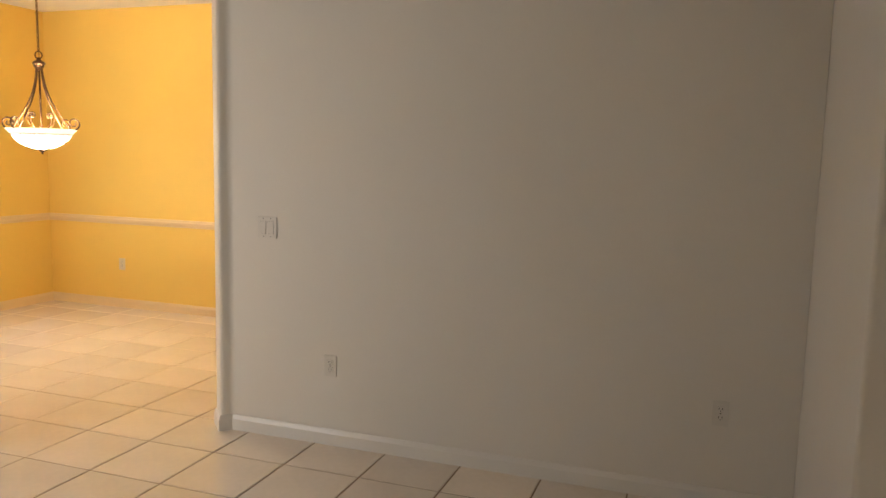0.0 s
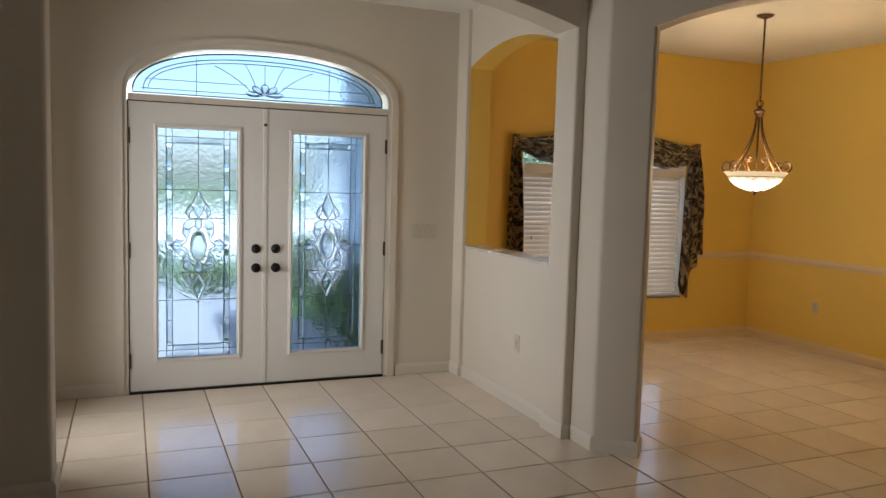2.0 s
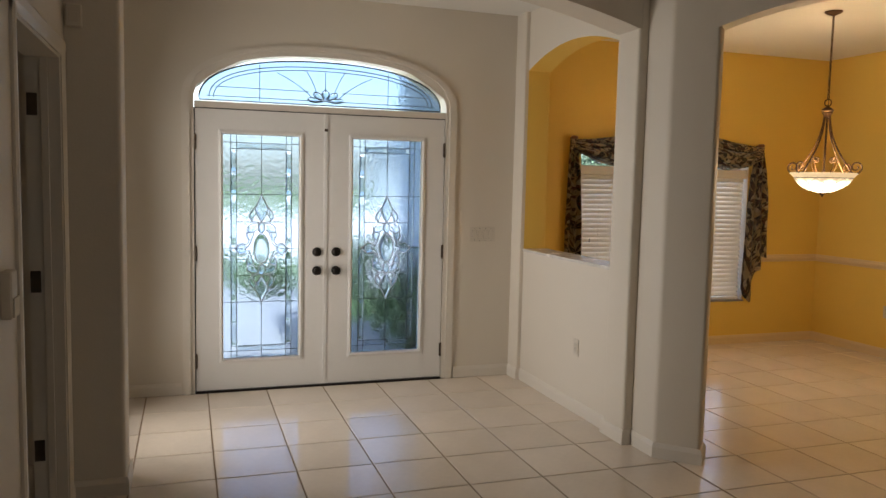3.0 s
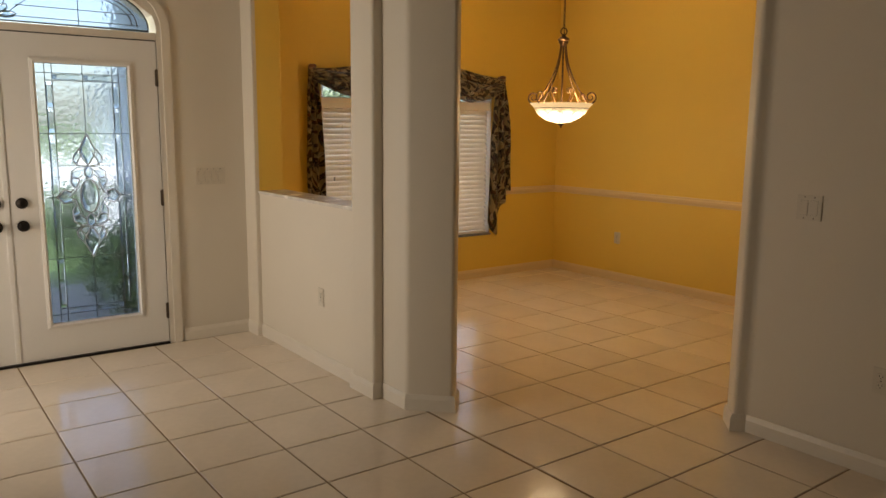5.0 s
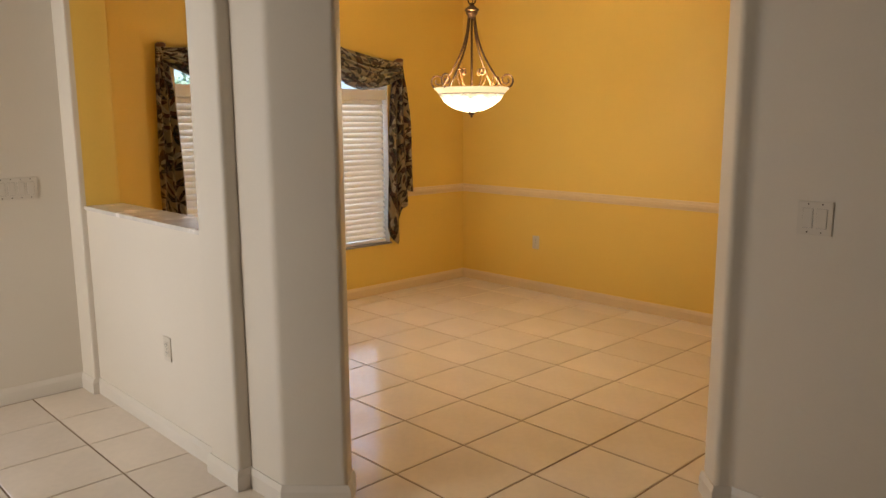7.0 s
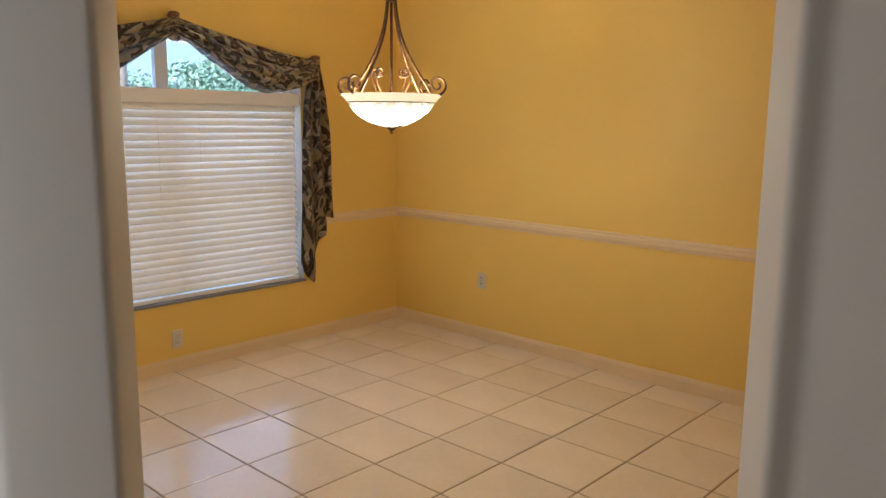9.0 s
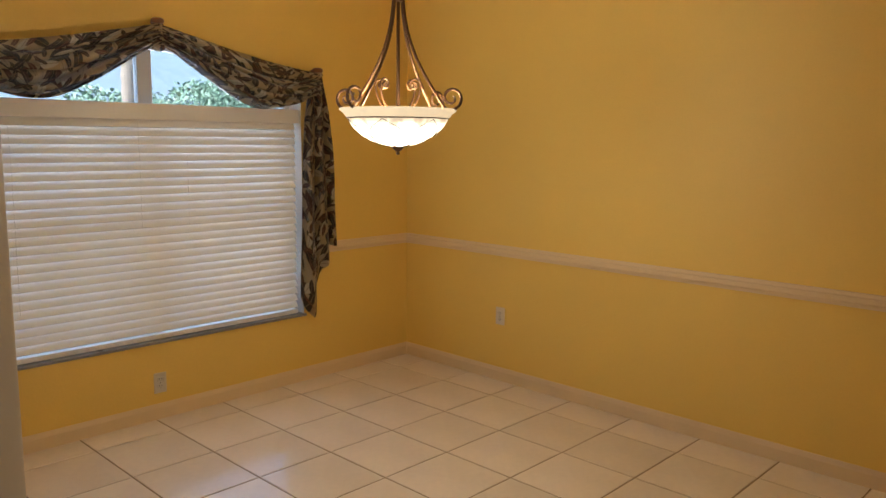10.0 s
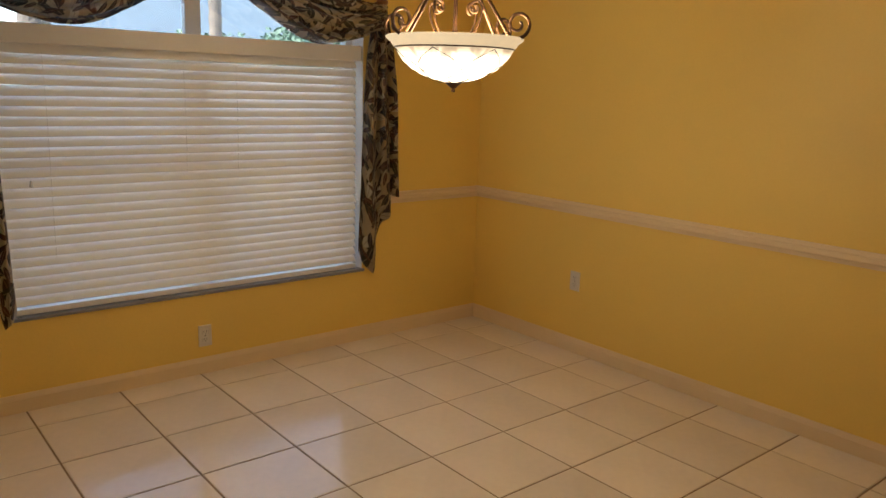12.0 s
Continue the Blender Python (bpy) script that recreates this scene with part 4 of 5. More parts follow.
for a, b in ((W_Y0 + 0.04, WM - 0.04), (WM + 0.04, W_Y1 - 0.04)):
    no_shadow(part("pane", boxm(WO - 0.003, WO + 0.003, a, b, W_Z0 + 0.05, 1.10), CLEAR, win))
    no_shadow(part("pane", boxm(WO - 0.003, WO + 0.003, a, b, 1.145, 1.655), CLEAR, win))
    arch = [(a, 1.725), (b, 1.725)] + [(b + (a - b) * i / 12, W_Z1 - 0.03 + (W_RISE - 0.01) * (1 - (2 * ((b + (a - b) * i / 12) - W_Y0 - 0.04) / (W_Y1 - W_Y0 - 0.08) - 1) ** 2)) for i in range(13)]
    no_shadow(part("pane", plate(arch, WO - 0.003, WO + 0.003), CLEAR, win))
part("window_sill", boxm(WIN_X - 0.12, WIN_X + 0.014, W_Y0 - 0.012, W_Y1 + 0.012, W_Z0 - 0.010, W_Z0 + 0.006, bevel=0.004), SILLM, win, "grey marble sill")

BX = WIN_X - 0.045
B0, B1 = W_Y0 + 0.012, W_Y1 - 0.030
blind = thing("window_blind", pose(BX, WM, W_Z0), "white horizontal slat blind, lowered and tilted nearly shut", "blind")
part("valance", boxm(-0.030, 0.036, B0 - WM - 0.006, B1 - WM + 0.022, 1.638 - W_Z0, 1.722 - W_Z0, bevel=0.006), SLATM, blind)
part("bottom_rail", boxm(-0.026, 0.026, B0 - WM, B1 - WM, 0.009, 0.036, bevel=0.005), SLATM, blind)
SLATS, SZ0, SZ1 = 26, 0.070, 1.183
bm = bmesh.new()
prof = [(-0.030 + 0.060 * k / 7, 0.0085 * math.sin(math.pi * k / 7)) for k in range(8)]
tl = radians(-46)
ring = [(x * math.cos(tl) - z * math.sin(tl), x * math.sin(tl) + z * math.cos(tl)) for x, z in prof]
up = [(x * math.cos(tl) - (z + 0.0022) * math.sin(tl), x * math.sin(tl) + (z + 0.0022) * math.cos(tl)) for x, z in prof]
loop = ring + up[::-1]
ends = [[bm.verts.new((x, y, z)) for x, z in loop] for y in (B0 - WM, B1 - WM)]
for k in range(16):
    bm.faces.new((ends[0][k], ends[0][(k + 1) % 16], ends[1][(k + 1) % 16], ends[1][k]))
bm.faces.new(ends[0]), bm.faces.new(ends[1][::-1])
slat_mesh = finish(bm, True)
rs = random.Random(4)
for i in range(SLATS):
    z = SZ0 + (SZ1 - SZ0) * i / (SLATS - 1)
    part("slat", slat_mesh, SLATM, blind, m=pose(0, 0, z + rs.uniform(-0.0004, 0.0004), rs.uniform(-0.10, 0.10), rs.uniform(-0.35, 0.35), 0))
for y in (-0.82, -0.28, 0.28, 0.80):
    part("ladder_cord", tube([(0.0, y, 0.03), (0.0, y, 1.21)], 0.0007, None, 5), SLATM, blind)
for y, zb in ((-0.72, 0.25), (-0.10, 0.62), (0.17, 0.62)):
    cd = part("pull_cord", tube([(0.030, y, zb), (0.029, y + 0.004, 0.9), (0.030, y, 1.21)], 0.0007, None, 5), SLATM, blind)
for y, z in ((-0.80, 0.60), (0.90, 0.40)):
    part("cord_tassel", lathe([(0, 0.018), (0.005, 0.016), (0.009, -0.012), (0.0, -0.016)], 12), VINYL, blind, m=pose(0.032, y, z))


def grid_mesh(rows, uvs, thick=0.004):
    """A cloth from a grid of points, with UVs, given a little thickness."""
    bm = bmesh.new()
    uvl = bm.loops.layers.uv.new("uv")
    vs = [[bm.verts.new(p) for p in r] for r in rows]
    for i in range(len(rows) - 1):
        for j in range(len(rows[0]) - 1):
            f = bm.faces.new((vs[i][j], vs[i][j + 1], vs[i + 1][j + 1], vs[i + 1][j]))
            for lp, (a, b) in zip(f.loops, ((i, j), (i, j + 1), (i + 1, j + 1), (i + 1, j))):
                lp[uvl].uv = uvs[a][b]
    bmesh.ops.solidify(bm, geom=bm.faces[:], thickness=thick)
    me = bpy.data.meshes.new("cloth")
    bmesh.ops.recalc_face_normals(bm, faces=bm.faces[:])
    bm.to_mesh(me)
    bm.free()
    me.shade_smooth()
    return me


SX = WIN_X + 0.012
scarf = thing("window_scarf", pose(SX, WM, W_Z0), "dark leaf-print cloth scarf swagged over three holders", "window scarf")


def swag(a, b, sag_top, sag_bot, skew, seed):
    """A swag between two holders (y, z): top edge nearly straight, lower edge in a deep curve, folds gathered at the holders."""
    rn = random.Random(seed)
    N, M = 72, 84
    ph = [rn.uniform(0, 6.28) for _ in range(4)]
    rows, uvs = [], []
    for i in range(N + 1):
        t = i / N
        tt = t ** skew
        hang = 4 * tt * (1 - tt)
        r, u = [], []
        for j in range(M + 1):
            s = j / M
            gather = 0.035 + 0.965 * min(1, hang * 1.15) ** 0.8
            sag = sag_top + (sag_bot - sag_top) * s ** 0.9
            y = a[0] + (b[0] - a[0]) * t
            z = a[1] + (b[1] - a[1]) * t - sag * hang - 0.115 * s * (1 - gather)
            deep = 0.25 + 0.75 * min(1, max(0, (s - 0.18) / 0.3))
            p1 = s * 9 + ph[0] + 0.9 * math.sin(2.4 * t + ph[3])
            p2 = s * 17 + ph[1] - 1.6 * t
            fold = (2 * abs(math.sin(p1)) ** 0.7 - 1) * 0.9 + (2 * abs(math.sin(p2)) ** 0.8 - 1) * 0.45
            crush = math.sin(17 * t + 9 * s + ph[2]) * math.sin(23 * s - 6 * t + ph[1])
            x = 0.080 + 0.030 * hang * math.sin(math.pi * min(1, s * 0.75 + 0.1)) + 0.062 * fold * deep * (0.35 + 0.65 * hang) + 0.010 * crush * deep * hang
            z += (0.020 * math.sin(2 * p1) + 0.008 * math.sin(2 * p2) + 0.004 * crush) * hang * deep * (1 - s ** 6)
            r.append((x, y - WM, z - W_Z0))
            u.append((t * 1.6 + seed, s * 0.85))
        rows.append(r), uvs.append(u)
    return grid_mesh(rows, uvs)


def tail(y_top, z_top, sign, seed, inner, outer_top, outer_low, z_low, z_in, z_out):
    """A hanging tail: gathered at the holder, deep pleats, a stepped zigzag hem, offsets taken outwards from the holder."""
    rn = random.Random(seed)
    N, M = 44, 60
    ph = rn.uniform(0, 6.28)
    hem = ((0.0, z_in), (0.16, z_in - 0.07), (0.27, z_low), (0.36, z_low + 0.16), (0.42, z_in + 0.06), (0.60, z_in + 0.16), (0.70, z_out - 0.10), (0.74, z_out + 0.02), (1.0, z_out))
    rows, uvs = [], []
    for i in range(N + 1):
        s = i / N                      # down
        open_ = min(1, s * 5) ** 0.7
        r, u = [], []
        for j in range(M + 1):
            w = j / M                  # across, from the window outwards
            bot = next(z0 + (z1 - z0) * (w - w0) / (w1 - w0) for (w0, z0), (w1, z1) in zip(hem, hem[1:]) if w0 <= w <= w1)
            z = z_top - (z_top - bot) * s
            low = (z_top - z) / (z_top - z_low)
            edge = inner * (0.7 + 0.5 * low)
            off = edge + (outer_top + (outer_low - outer_top) * low - edge) * w
            y = y_top + sign * ((-0.035 + 0.07 * w) * (1 - open_) + off * open_)
            pleat = 1 - 2 * abs(math.sin(w * 8.2 + ph + 0.35 * math.sin(3 * s)))
            y += sign * 0.012 * math.sin(2 * (w * 8.2 + ph)) * open_
            x = 0.042 + 0.030 * pleat * min(1, 0.35 + 1.5 * s) + 0.006 * math.sin(w * 31 + 4.1 * s + ph) + 0.004 * math.sin(11 * s + 9 * w)
            r.append((x, y - WM, z - W_Z0))
            u.append((w * 0.80 + seed * 0.7, s * 2.1))
        rows.append(r), uvs.append(u)
    return grid_mesh(rows, uvs)


HL, HM, HR = (3.222, 1.945), (4.250, 2.122), (5.262, 1.943)
part("swag", swag(HM, HR, 0.03, 0.30, 1.25, 2), CLOTH, scarf)
part("swag", swag(HM, HL, 0.03, 0.30, 1.25, 5), CLOTH, scarf)
part("tail", tail(HR[0], HR[1], 1, 1, -0.115, 0.075, 0.185, 0.42, 0.56, 0.86), CLOTH, scarf)
part("tail", tail(HL[0], HL[1], -1, 3, -0.115, 0.035, 0.055, 0.41, 0.52, 0.86), CLOTH, scarf)
for y, z, drop in ((*HL, 0.085), (*HM, 0.125), (*HR, 0.085)):
    bm = lathe([(0, 0.004), (0.024, 0.003), (0.030, -0.008), (0.026, -0.022), (0.027, -0.05), (0.033, -0.75 * drop), (0.030, -drop), (0.012, -drop - 0.012), (0.0, -drop - 0.014)], 40)
    for v in bm.verts:
        q = math.atan2(v.co.y, v.co.x)
        k = 1 + 0.16 * math.sin(9 * q + 25 * v.co.z) + 0.05 * math.sin(4 * q)
        v.co.x, v.co.y = v.co.x * k, v.co.y * k
    uvl = bm.loops.layers.uv.new("uv")
    for f in bm.faces:
        for lp in f.loops:
            lp[uvl].uv = (lp.vert.co.y * 3 + y, lp.vert.co.z * 3)
    part("knot", bm, CLOTH, scarf, "gathered cloth knot", True, m=pose(0.058, y - WM, z - W_Z0))
    bm = lathe([(0, 0.028), (0.020, 0.028), (0.030, 0.022), (0.034, 0.012), (0.031, 0.002), (0.020, -0.004), (0, -0.004)], 28)
    tube([(-0.065, 0, 0.010), (0.0, 0, 0.010)], 0.009, bm, 8)
    part("holder", bm, WOODM, scarf, "reddish brown wooden scarf holder", True, m=pose(0.058, y - WM, z + 0.004 - W_Z0))

# ---- pendant lamp ----
LX, LY = 1.085, 4.435
lamp = thing("pendant_lamp", pose(LX, LY, CEIL), "bronze pendant lamp with a lit alabaster glass bowl on a chain", "pendant lamp")
Zl = lambda z: z - CEIL
part("canopy", lathe([(0, -0.032), (0.012, -0.032), (0.020, -0.026), (0.045, -0.018), (0.060, -0.008), (0.062, 0.0), (0.0, 0.0)], 32), BRONZE, lamp, smooth=True)
HUB = 2.1051
bm = bmesh.new()
zz = Zl(2.2092)
i = 0
while zz < -0.04:
    pts = []
    for k in range(16):
        a = 2 * math.pi * k / 16
        h, w = 0.019 * math.sin(a), 0.0085 * math.cos(a)
        pts.append((w, 0, zz + 0.016 + h) if i % 2 else (0, w, zz + 0.016 + h))
    part("chain_link", tube(pts, 0.0022, None, 5, True), BRONZE, lamp)
    zz += 0.031
    i += 1
bm.free()
part("cord", tube([(0.003, 0.002, Zl(2.16)), (-0.003, 0.003, Zl(2.5)), (0.003, -0.002, Zl(2.82))], 0.0025, None, 6), BRONZE, lamp)
part("ring", tube([(0.022 * math.cos(2 * math.pi * k / 24), 0.0, Zl(2.182) + 0.026 * math.sin(2 * math.pi * k / 24)) for k in range(24)], 0.0045, None, 8, True), BRONZE, lamp, smooth=True, m=pose(0, 0, 0, 0, 0, 45))
part("hub", lathe([(0, 0.062), (0.010, 0.060), (0.014, 0.045), (0.030, 0.034), (0.042, 0.024), (0.043, 0.016), (0.034, 0.008), (0.036, 0.0), (0.026, -0.014), (0.022, -0.03), (0.0, -0.03)], 32), BRONZE, lamp, smooth=True, m=pose(0, 0, Zl(HUB)))
part("stem", lathe([(0.0, 1.6164), (0.013, 1.6164), (0.017, 1.6526), (0.010, 1.6798), (0.007, 1.7069), (0.007, HUB - 0.01), (0.0, HUB - 0.01)], 14), BRONZE, lamp, smooth=True, m=pose(0, 0, -CEIL))


def spiral(cx, cz, r0, r1, a0, a1, n=26):
    return [(cx + (r0 + (r1 - r0) * k / n) * math.cos(radians(a0 + (a1 - a0) * k / n)), cz + (r0 + (r1 - r0) * k / n) * math.sin(radians(a0 + (a1 - a0) * k / n))) for k in range(n + 1)]


def bez(p, n=20):
    p = [Vector(q) for q in p]
    return [tuple(((1 - t) ** 3) * p[0] + 3 * ((1 - t) ** 2) * t * p[1] + 3 * (1 - t) * t * t * p[2] + t ** 3 * p[3]) for t in [k / n for k in range(n + 1)]]


arm_line = bez([(0.019, 2.0961), (0.028, 1.906), (0.10, 1.8065), (0.186, 1.6743)], 22) + spiral(0.216, 1.7087, 0.048, 0.010, 232, 232 + 540, 40)[1:]
scroll_line = bez([(0.045, 1.6571), (0.075, 1.6843), (0.092, 1.7205), (0.093, 1.7567)], 12) + spiral(0.069, 1.7594, 0.025, 0.006, 0, 480, 34)[1:]
arm_mesh = finish(tube([(r, 0, z - CEIL) for r, z in arm_line], 0.0062, None, 8, taper=lambda t: 1 - 0.35 * max(0, t - 0.6) / 0.4), True)
scroll_mesh = finish(tube([(r, 0, z - CEIL) for r, z in scroll_line], 0.0042, None, 7), True)
for a in (30, -90, -150, 90):
    ar = part("arm", arm_mesh, BRONZE, lamp, m=pose(0, 0, 0, 0, 0, a))
    part("scroll", scroll_mesh, BRONZE, ar)
bowl_prof = [(0.0, 1.5196), (0.03, 1.5205), (0.07, 1.5286), (0.11, 1.544), (0.145, 1.5639), (0.172, 1.5875), (0.190, 1.6119), (0.200, 1.6309)]
bowl_in = [(r * 0.975, z + 0.005) for r, z in bowl_prof[::-1]]
bowl = no_shadow(part("bowl", lathe(bowl_prof + bowl_in, 56), BOWLM, lamp, "glowing alabaster glass bowl", True, m=pose(0, 0, -CEIL)))
part("rim", lathe([(0.1985, 1.6291), (0.207, 1.6363), (0.214, 1.6472), (0.229, 1.658), (0.232, 1.6644), (0.226, 1.668), (0.205, 1.6635), (0.197, 1.6526), (0.194, 1.6345)], 56), RIMM, bowl, "warm glowing glass rim", True)
part("rim_band", lathe([(0.2005, 1.6273), (0.2035, 1.63), (0.2005, 1.6336)], 56), BRONZE, bowl, "thin dark band under the rim")
bm = bmesh.new()
for k in range(6):
    a0 = 60 * k
    for sgn in (-1, 1):
        line = []
        for q in range(9):
            t = q / 8
            rr = 0.197 - 0.165 * t ** 1.1
            zq = next(z0 + (z1 - z0) * (rr - r0) / (r1 - r0) for (r0, z0), (r1, z1) in zip(bowl_prof, bowl_prof[1:]) if r0 <= rr <= r1)
            an = radians(a0 + sgn * (30 * math.sin(math.pi * min(1, t * 1.3)) if t < 0.77 else 5))
            line.append(((rr + 0.0012) * math.cos(an), (rr + 0.0012) * math.sin(an), zq - 0.001))
        tube(line, 0.0013, bm, 4)
part("vine_line", bm, VINEM, bowl, "fine painted vine lines")
part("finial", lathe([(0, 1.487), (0.006, 1.4879), (0.008, 1.4933), (0.005, 1.4988), (0.012, 1.5033), (0.022, 1.5132), (0.030, 1.52), (0.0, 1.52)], 20), BRONZE, lamp, smooth=True, m=pose(0, 0, -CEIL))
bulb_data = bpy.data.lights.new("bulb_light", "POINT")
bulb_data.energy, bulb_data.shadow_soft_size, bulb_data.color = BULB, 0.09, (1.0, 0.77, 0.50)
bulb = new("bulb_light", bulb_data)
bulb.location = (LX, LY, 1.6164)

# ---- outside ----
structure("ground", boxm(-160, 160, -160, 160, -0.45, -0.16), GRASS, "mown green lawn")
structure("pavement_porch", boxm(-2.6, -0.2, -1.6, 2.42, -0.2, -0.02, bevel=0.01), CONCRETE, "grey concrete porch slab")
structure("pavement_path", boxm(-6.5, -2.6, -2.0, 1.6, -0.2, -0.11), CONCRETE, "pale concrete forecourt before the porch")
# made-up pale ground that throws daylight up at the blind
structure("pavement_bounce", boxm(-30.0, WIN_X - 0.6, KNEE_B + 0.2, 32.0, -0.2, -0.11), DRIVEM, "pale concrete slab added to bounce daylight at the dining window")
structure("road", boxm(-30.0, -11.0, -40.0, KNEE_B + 0.195, -0.2, -0.115), DRIVEM, "sunlit pale concrete street")
structure("wall_porch_outside", boxm(-3.5, WIN_X - 0.2, KNEE_B - 0.2, KNEE_B, -0.16, 3.0), STUCCO, "grey stucco porch wall")
structure("wall_porch_outside_skin", boxm(WIN_X - 0.2, -0.2, KNEE_B - 0.225, KNEE_B - 0.2, -0.16, 3.0), STUCCO, "grey stucco porch wall")
# unseen roof, added to keep the sun off the porch wall and slab
structure("roof_porch_shade", boxm(-3.6, WIN_X - 0.255, -1.7, KNEE_B, 3.03, 3.2), STUCCO, "flat soffit of an unseen porch roof, added to shade the porch wall")
structure("roof_slab", boxm(WIN_X - 0.25, BACK_X + 0.6, -2.2, FAR_Y + 0.6, CEIL + 0.15, CEIL + 0.3), STUCCO, "flat underside of the roof")


def leaves(n, rad, seed, size=0.06, flat=1.0):
    """A clump of many small leaves."""
    rn = random.Random(seed)
    vs, fs = [], []
    for _ in range(n):
        d = Vector((rn.gauss(0, 1), rn.gauss(0, 1), rn.gauss(0, 1))).normalized() * rad * rn.uniform(0.45, 1.0) ** 0.6
        d.z *= flat
        a = Vector((rn.gauss(0, 1), rn.gauss(0, 1), rn.gauss(0, 1))).normalized()
        b = a.orthogonal().normalized()
        L = size * rn.uniform(0.6, 1.5)
        k = len(vs)
        vs += [d, d + a * L * 0.5 + b * L * 0.28, d + a * L, d + a * L * 0.5 - b * L * 0.28]
        fs.append((k, k + 1, k + 2, k + 3))
    me = bpy.data.meshes.new("leaves")
    me.from_pydata([tuple(v) for v in vs], [], fs)
    return me


def bush(x, y, r, h, seed, lb):
    t = thing("bush", pose(x, y, -0.16), lb, "bush", "porch bushes")
    bm = bmesh.new()
    rn = random.Random(seed)
    for _ in range(6):
        a = rn.uniform(0, 6.28)
        tube([(0, 0, 0), (0.3 * r * math.cos(a), 0.3 * r * math.sin(a), h * 0.4), (0.7 * r * math.cos(a), 0.7 * r * math.sin(a), h * 0.75)], 0.012, bm, 5)
    part("stem", bm, BARK, t)
    part("crown", leaves(900, r, seed, 0.075, h / (2 * r)), LEAFM, t, m=pose(0, 0, h * 0.55))


bush(-1.25, 2.0, 0.38, 0.85, 1, "low green shrub beside the porch wall")
bush(-1.9, -1.1, 0.4, 0.8, 2, "green shrub beside the porch slab")
bush(-2.95, 2.1, 0.6, 1.1, 3, "green shrub on the lawn by the path")
bush(-5.6, 1.0, 0.42, 0.5, 6, "low green shrub beside the forecourt")
bush(-6.4, 2.4, 0.5, 0.8, 7, "low green shrub beside the forecourt")
bush(-7.5, 0.1, 0.5, 0.7, 8, "low green shrub beside the forecourt")


def palm(x, y, h, seed):
    t = thing("palm_tree", pose(x, y, -0.16), "tall palm tree with a rough brown trunk on the lawn", "tree", "garden palms")
    rn = random.Random(seed)
    bm = lathe([(0.13 - 0.03 * (k / 40) + (0.014 if k % 2 else 0), h * k / 40) for k in range(41)], 14)
    part("trunk", bm, BARK, t, "ringed brown bark")
    vs, fs = [], []
    for f in range(22):
        a, up0, L = rn.uniform(0, 6.28), rn.uniform(-0.1, 1.0), rn.uniform(1.5, 2.1)
        p = Vector((0, 0, h))
        d = Vector((math.cos(a) * math.cos(up0), math.sin(a) * math.cos(up0), math.sin(up0)))
        for k in range(22):
            p = p + d * (L / 22)
            d = (d + Vector((0, 0, -0.07))).normalized()
            side = d.cross(Vector((0, 0, 1))).normalized()
            for sg in (-1, 1):
                q = len(vs)
                l2 = 0.5 * math.sin(math.pi * (k + 2) / 26)
                e = p + side * sg * l2 + d * 0.22 - Vector((0, 0, 0.15 * l2))
                vs += [p, p + d * 0.035, e]
                fs.append((q, q + 1, q + 2))
    me = bpy.data.meshes.new("fronds")
    me.from_pydata([tuple(v) for v in vs], [], fs)
    part("crown", me, LEAFM, t)


palm(-4.6, 4.35, 6.5, 3)
palm(-11.5, 8.96, 6.0, 4)
palm(-12.0, -4.4, 5.6, 5)


def tree(x, y, h, seed):
    t = thing("tree", pose(x, y, -0.16), "leafy green tree at the edge of the lawn", "tree", "lawn trees")
    rn = random.Random(seed)
    bm = tube([(0, 0, 0), (0.05, 0.03, h * 0.3), (-0.04, 0.06, h * 0.6)], 0.16, None, 8, taper=lambda q: 1 - 0.5 * q)
    for _ in range(6):
        a = rn.uniform(0, 6.28)
        tube([(0, 0, h * 0.4), (0.7 * math.cos(a), 0.7 * math.sin(a), h * 0.62), (1.3 * math.cos(a), 1.3 * math.sin(a), h * 0.75)], 0.05, bm, 6, taper=lambda q: 1 - 0.7 * q)
    part("trunk", bm, BARK, t)
    for k in range(7):
        a, r = rn.uniform(0, 6.28), rn.uniform(0, 1.5)
        part("crown", leaves(1500, rn.uniform(0.8, 1.3), seed * 10 + k, 0.13, 0.8), TREELEAF, t, m=pose(r * math.cos(a), r * math.sin(a), h * rn.uniform(0.6, 0.95)))


for k, (x, y, h) in enumerate(((-36, -16, 3.6), (-38, -22, 4.2), (-21, 17.0, 3.2), (-22, 12.6, 2.6), (-33, 27, 3.8), (-40, -16, 4.6))):
    tree(x, y, h, k + 1)

# low house across the street
house = thing("neighbour_house", pose(-30, 17, -0.16), "low pale stucco house with a grey hip roof across the street", "house")
HW, HD = 8.0, 4.5
part("wall", boxm(-HD, HD, -HW, HW, 0, 2.9), PALE, house)
bm = bmesh.new()
lo = [bm.verts.new((x, y, 2.9)) for x, y in ((-HD - 0.5, -HW - 0.5), (HD + 0.5, -HW - 0.5), (HD + 0.5, HW + 0.5), (-HD - 0.5, HW + 0.5))]
hi = [bm.verts.new((0, -HW + 4.2, 6.3)), bm.verts.new((0, HW - 4.2, 6.3))]
bm.faces.new((lo[0], lo[1], hi[0])), bm.faces.new((lo[1], lo[2], hi[1], hi[0])), bm.faces.new((lo[2], lo[3], hi[1])), bm.faces.new((lo[3], lo[0], hi[0], hi[1])), bm.faces.new(lo[::-1])
part("roof", bm, ROOFM, house, "grey shingle roof")
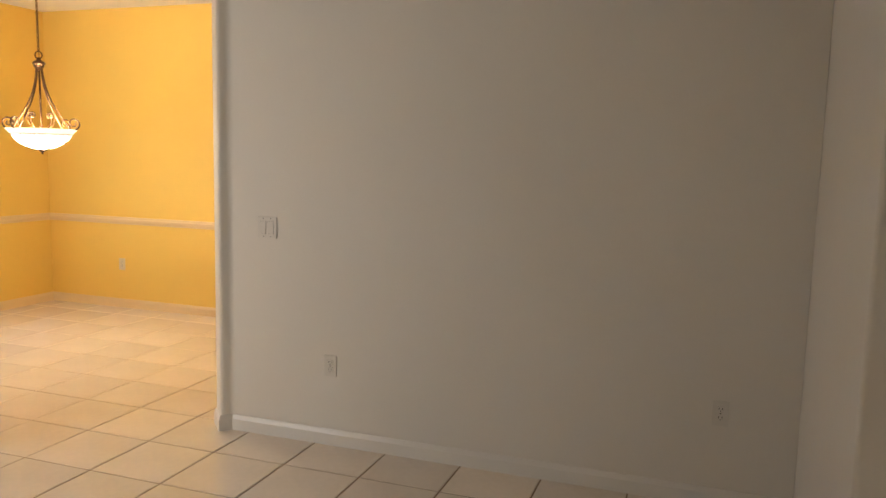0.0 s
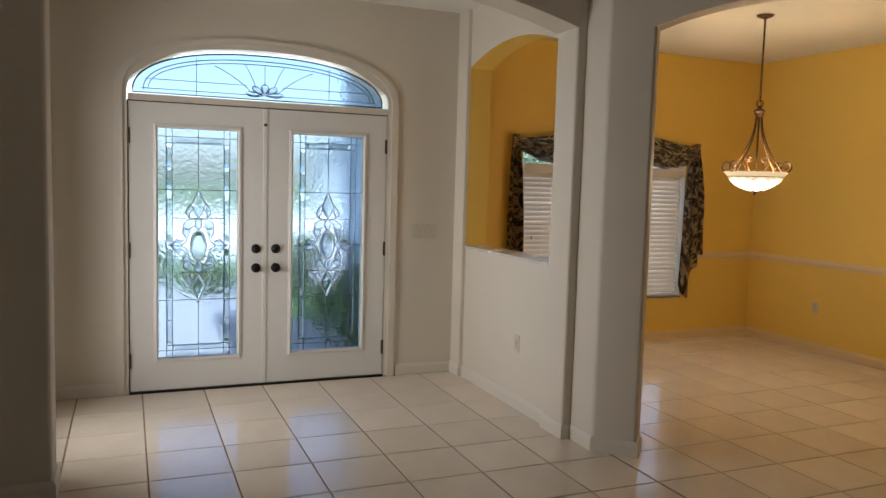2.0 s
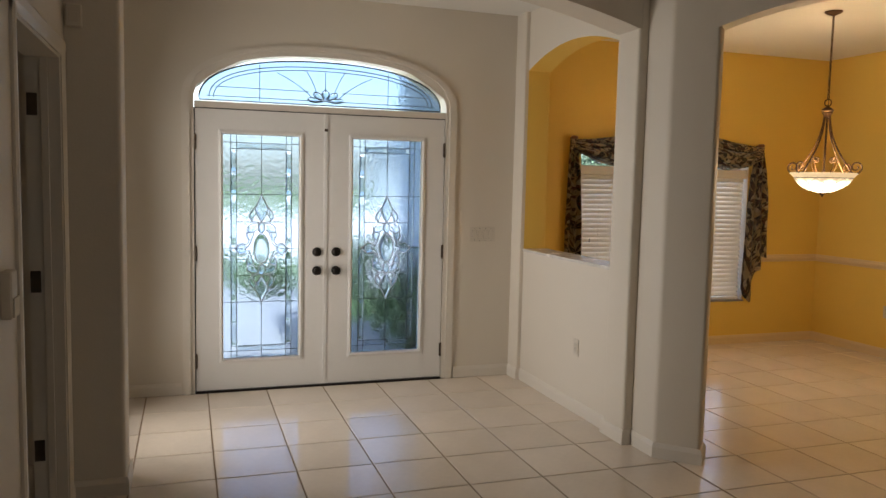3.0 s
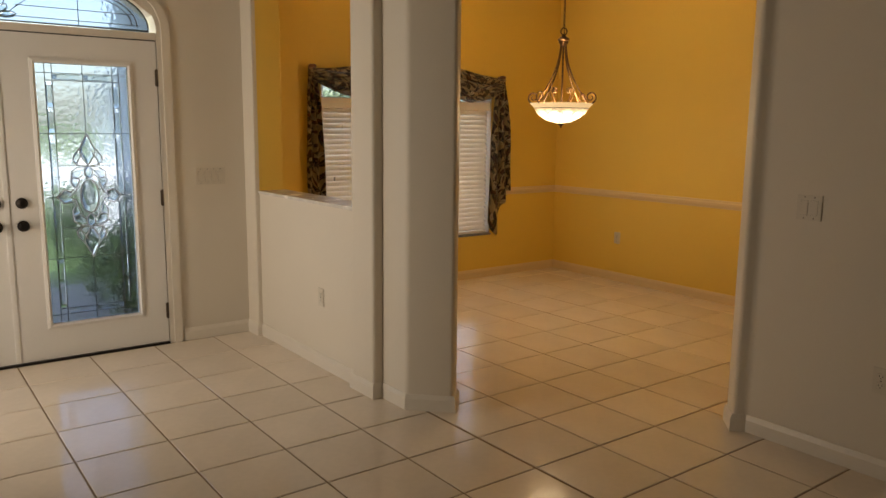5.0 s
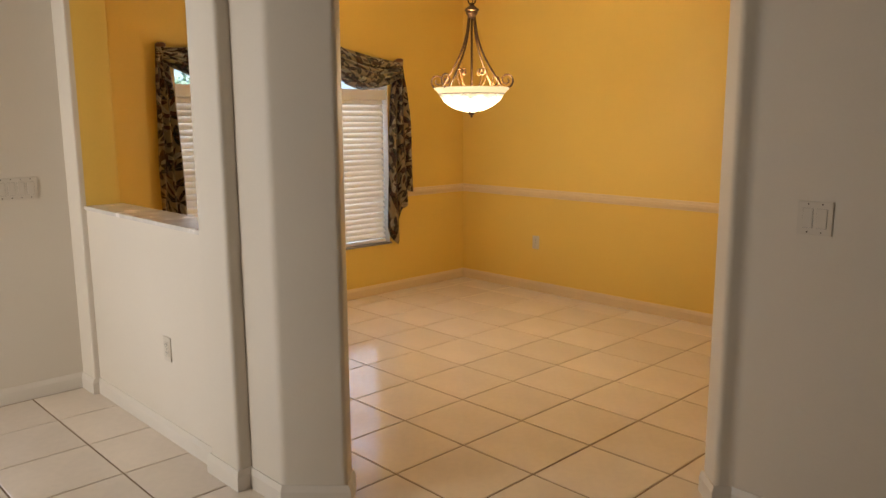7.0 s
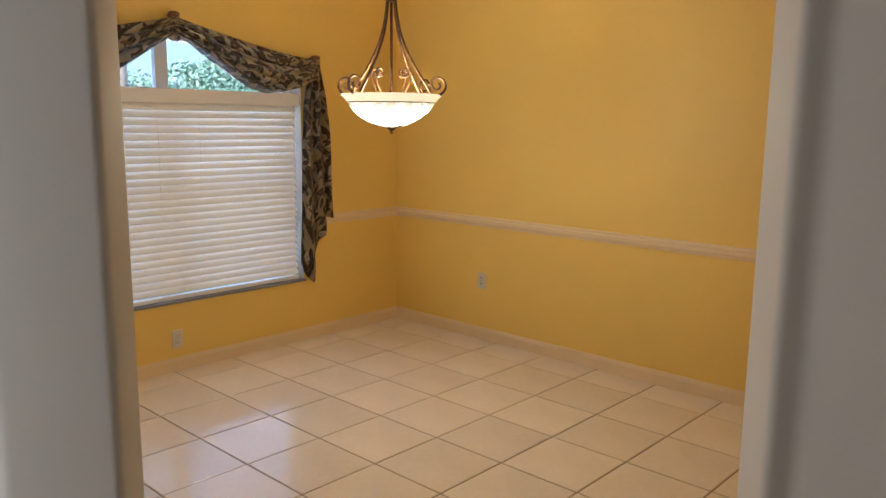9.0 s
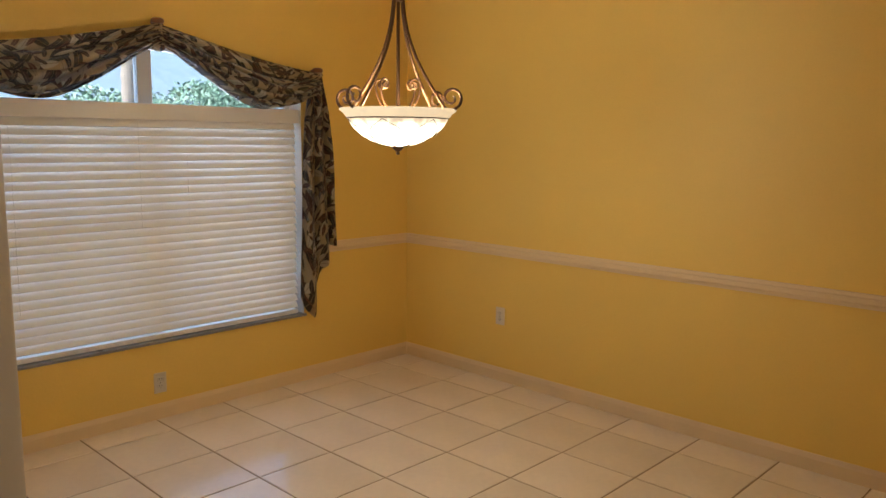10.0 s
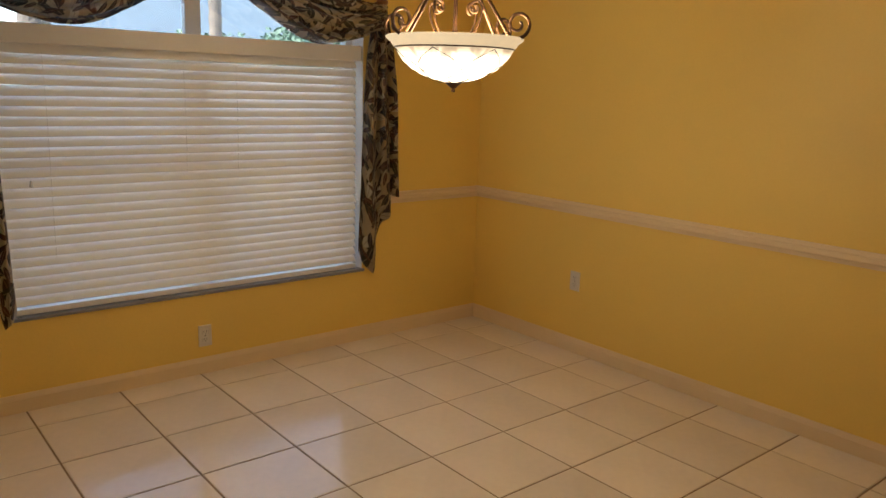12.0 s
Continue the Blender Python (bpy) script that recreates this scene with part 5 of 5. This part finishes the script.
for y in (-5.0, -1.0, 4.5):
    w = part("window", boxm(HD + 0.001, HD + 0.05, y - 0.8, y + 0.8, 0.9, 2.2, bevel=0.01), VINYL, house)
    part("pane", boxm(HD + 0.051, HD + 0.055, y - 0.72, y + 0.72, 0.98, 2.12), CLEAR, w)

# ---- floor tiles ----
floor_ob = bpy.data.objects["floor"]
GAP, TT = 0.0037, 0.010


def tile_mesh(x0, x1, y0, y1):
    """A tile with eased edges, about its own middle."""
    cx, cy = (x0 + x1) / 2, (y0 + y1) / 2
    bm = bmesh.new()
    def ring(i, z):
        return [bm.verts.new((x - cx, y - cy, z)) for x, y in ((x0 + i, y0 + i), (x1 - i, y0 + i), (x1 - i, y1 - i), (x0 + i, y1 - i))]
    a, b, c = ring(0, -TT), ring(0, -0.0022), ring(0.003, 0.0)
    for r, s in ((a, b), (b, c)):
        for k in range(4):
            bm.faces.new((r[k], r[(k + 1) % 4], s[(k + 1) % 4], s[k]))
    bm.faces.new(c)
    return bm, cx, cy


shared = {}
AREAS = ((WIN_X, EAST_X, KNEE_B - 0.09, FAR_Y), (0.0, BACK_X, LEFT_Y, KNEE_B - 0.09), (EAST_X, BACK_X, KNEE_B - 0.09, MAIN_Y + 0.14))
tiles = {}
for gx in range(-8, 18):
    for gy in range(-11, 9):
        for ai, (ax0, ax1, ay0, ay1) in enumerate(AREAS):
            x0, x1 = max(TX0 + gx * TILE + GAP, ax0), min(TX0 + (gx + 1) * TILE - GAP, ax1)
            y0, y1 = max(TY0 + gy * TILE + GAP, ay0), min(TY0 + (gy + 1) * TILE - GAP, ay1)
            if x1 - x0 < 0.02 or y1 - y0 < 0.02:
                continue
            key = (gx, gy)
            if key in tiles:
                o = tiles[key]
                if abs(o[0] - x0) < 1e-6 and abs(o[1] - x1) < 1e-6:
                    tiles[key] = (o[0], o[1], min(o[2], y0), max(o[3], y1))
                    continue
                if abs(o[2] - y0) < 1e-6 and abs(o[3] - y1) < 1e-6:
                    tiles[key] = (min(o[0], x0), max(o[1], x1), o[2], o[3])
                    continue
                tiles[(gx, gy, ai)] = (x0, x1, y0, y1)
                continue
            tiles[key] = (x0, x1, y0, y1)
rest = bmesh.new()
rt = random.Random(11)
made = 0
for key in sorted(tiles, key=lambda k: (k[0], k[1], len(k))):
    x0, x1, y0, y1 = tiles[key]
    if x0 < 5.2 and made < 300:
        size = (round(x1 - x0, 4), round(y1 - y0, 4))
        bm, cx, cy = tile_mesh(x0, x1, y0, y1)
        if size not in shared:
            shared[size] = finish(bm)
        else:
            bm.free()
        part("tile", shared[size], TILEM, floor_ob, m=pose(cx, cy, rt.uniform(-0.0004, 0.0004), rt.uniform(-0.05, 0.05), rt.uniform(-0.05, 0.05)))
        made += 1
    else:
        box(rest, x0, x1, y0, y1, -TT, 0.0)
part("tile_field", rest, TILEM, floor_ob, "beige ceramic tiles further off", kind="stuff")
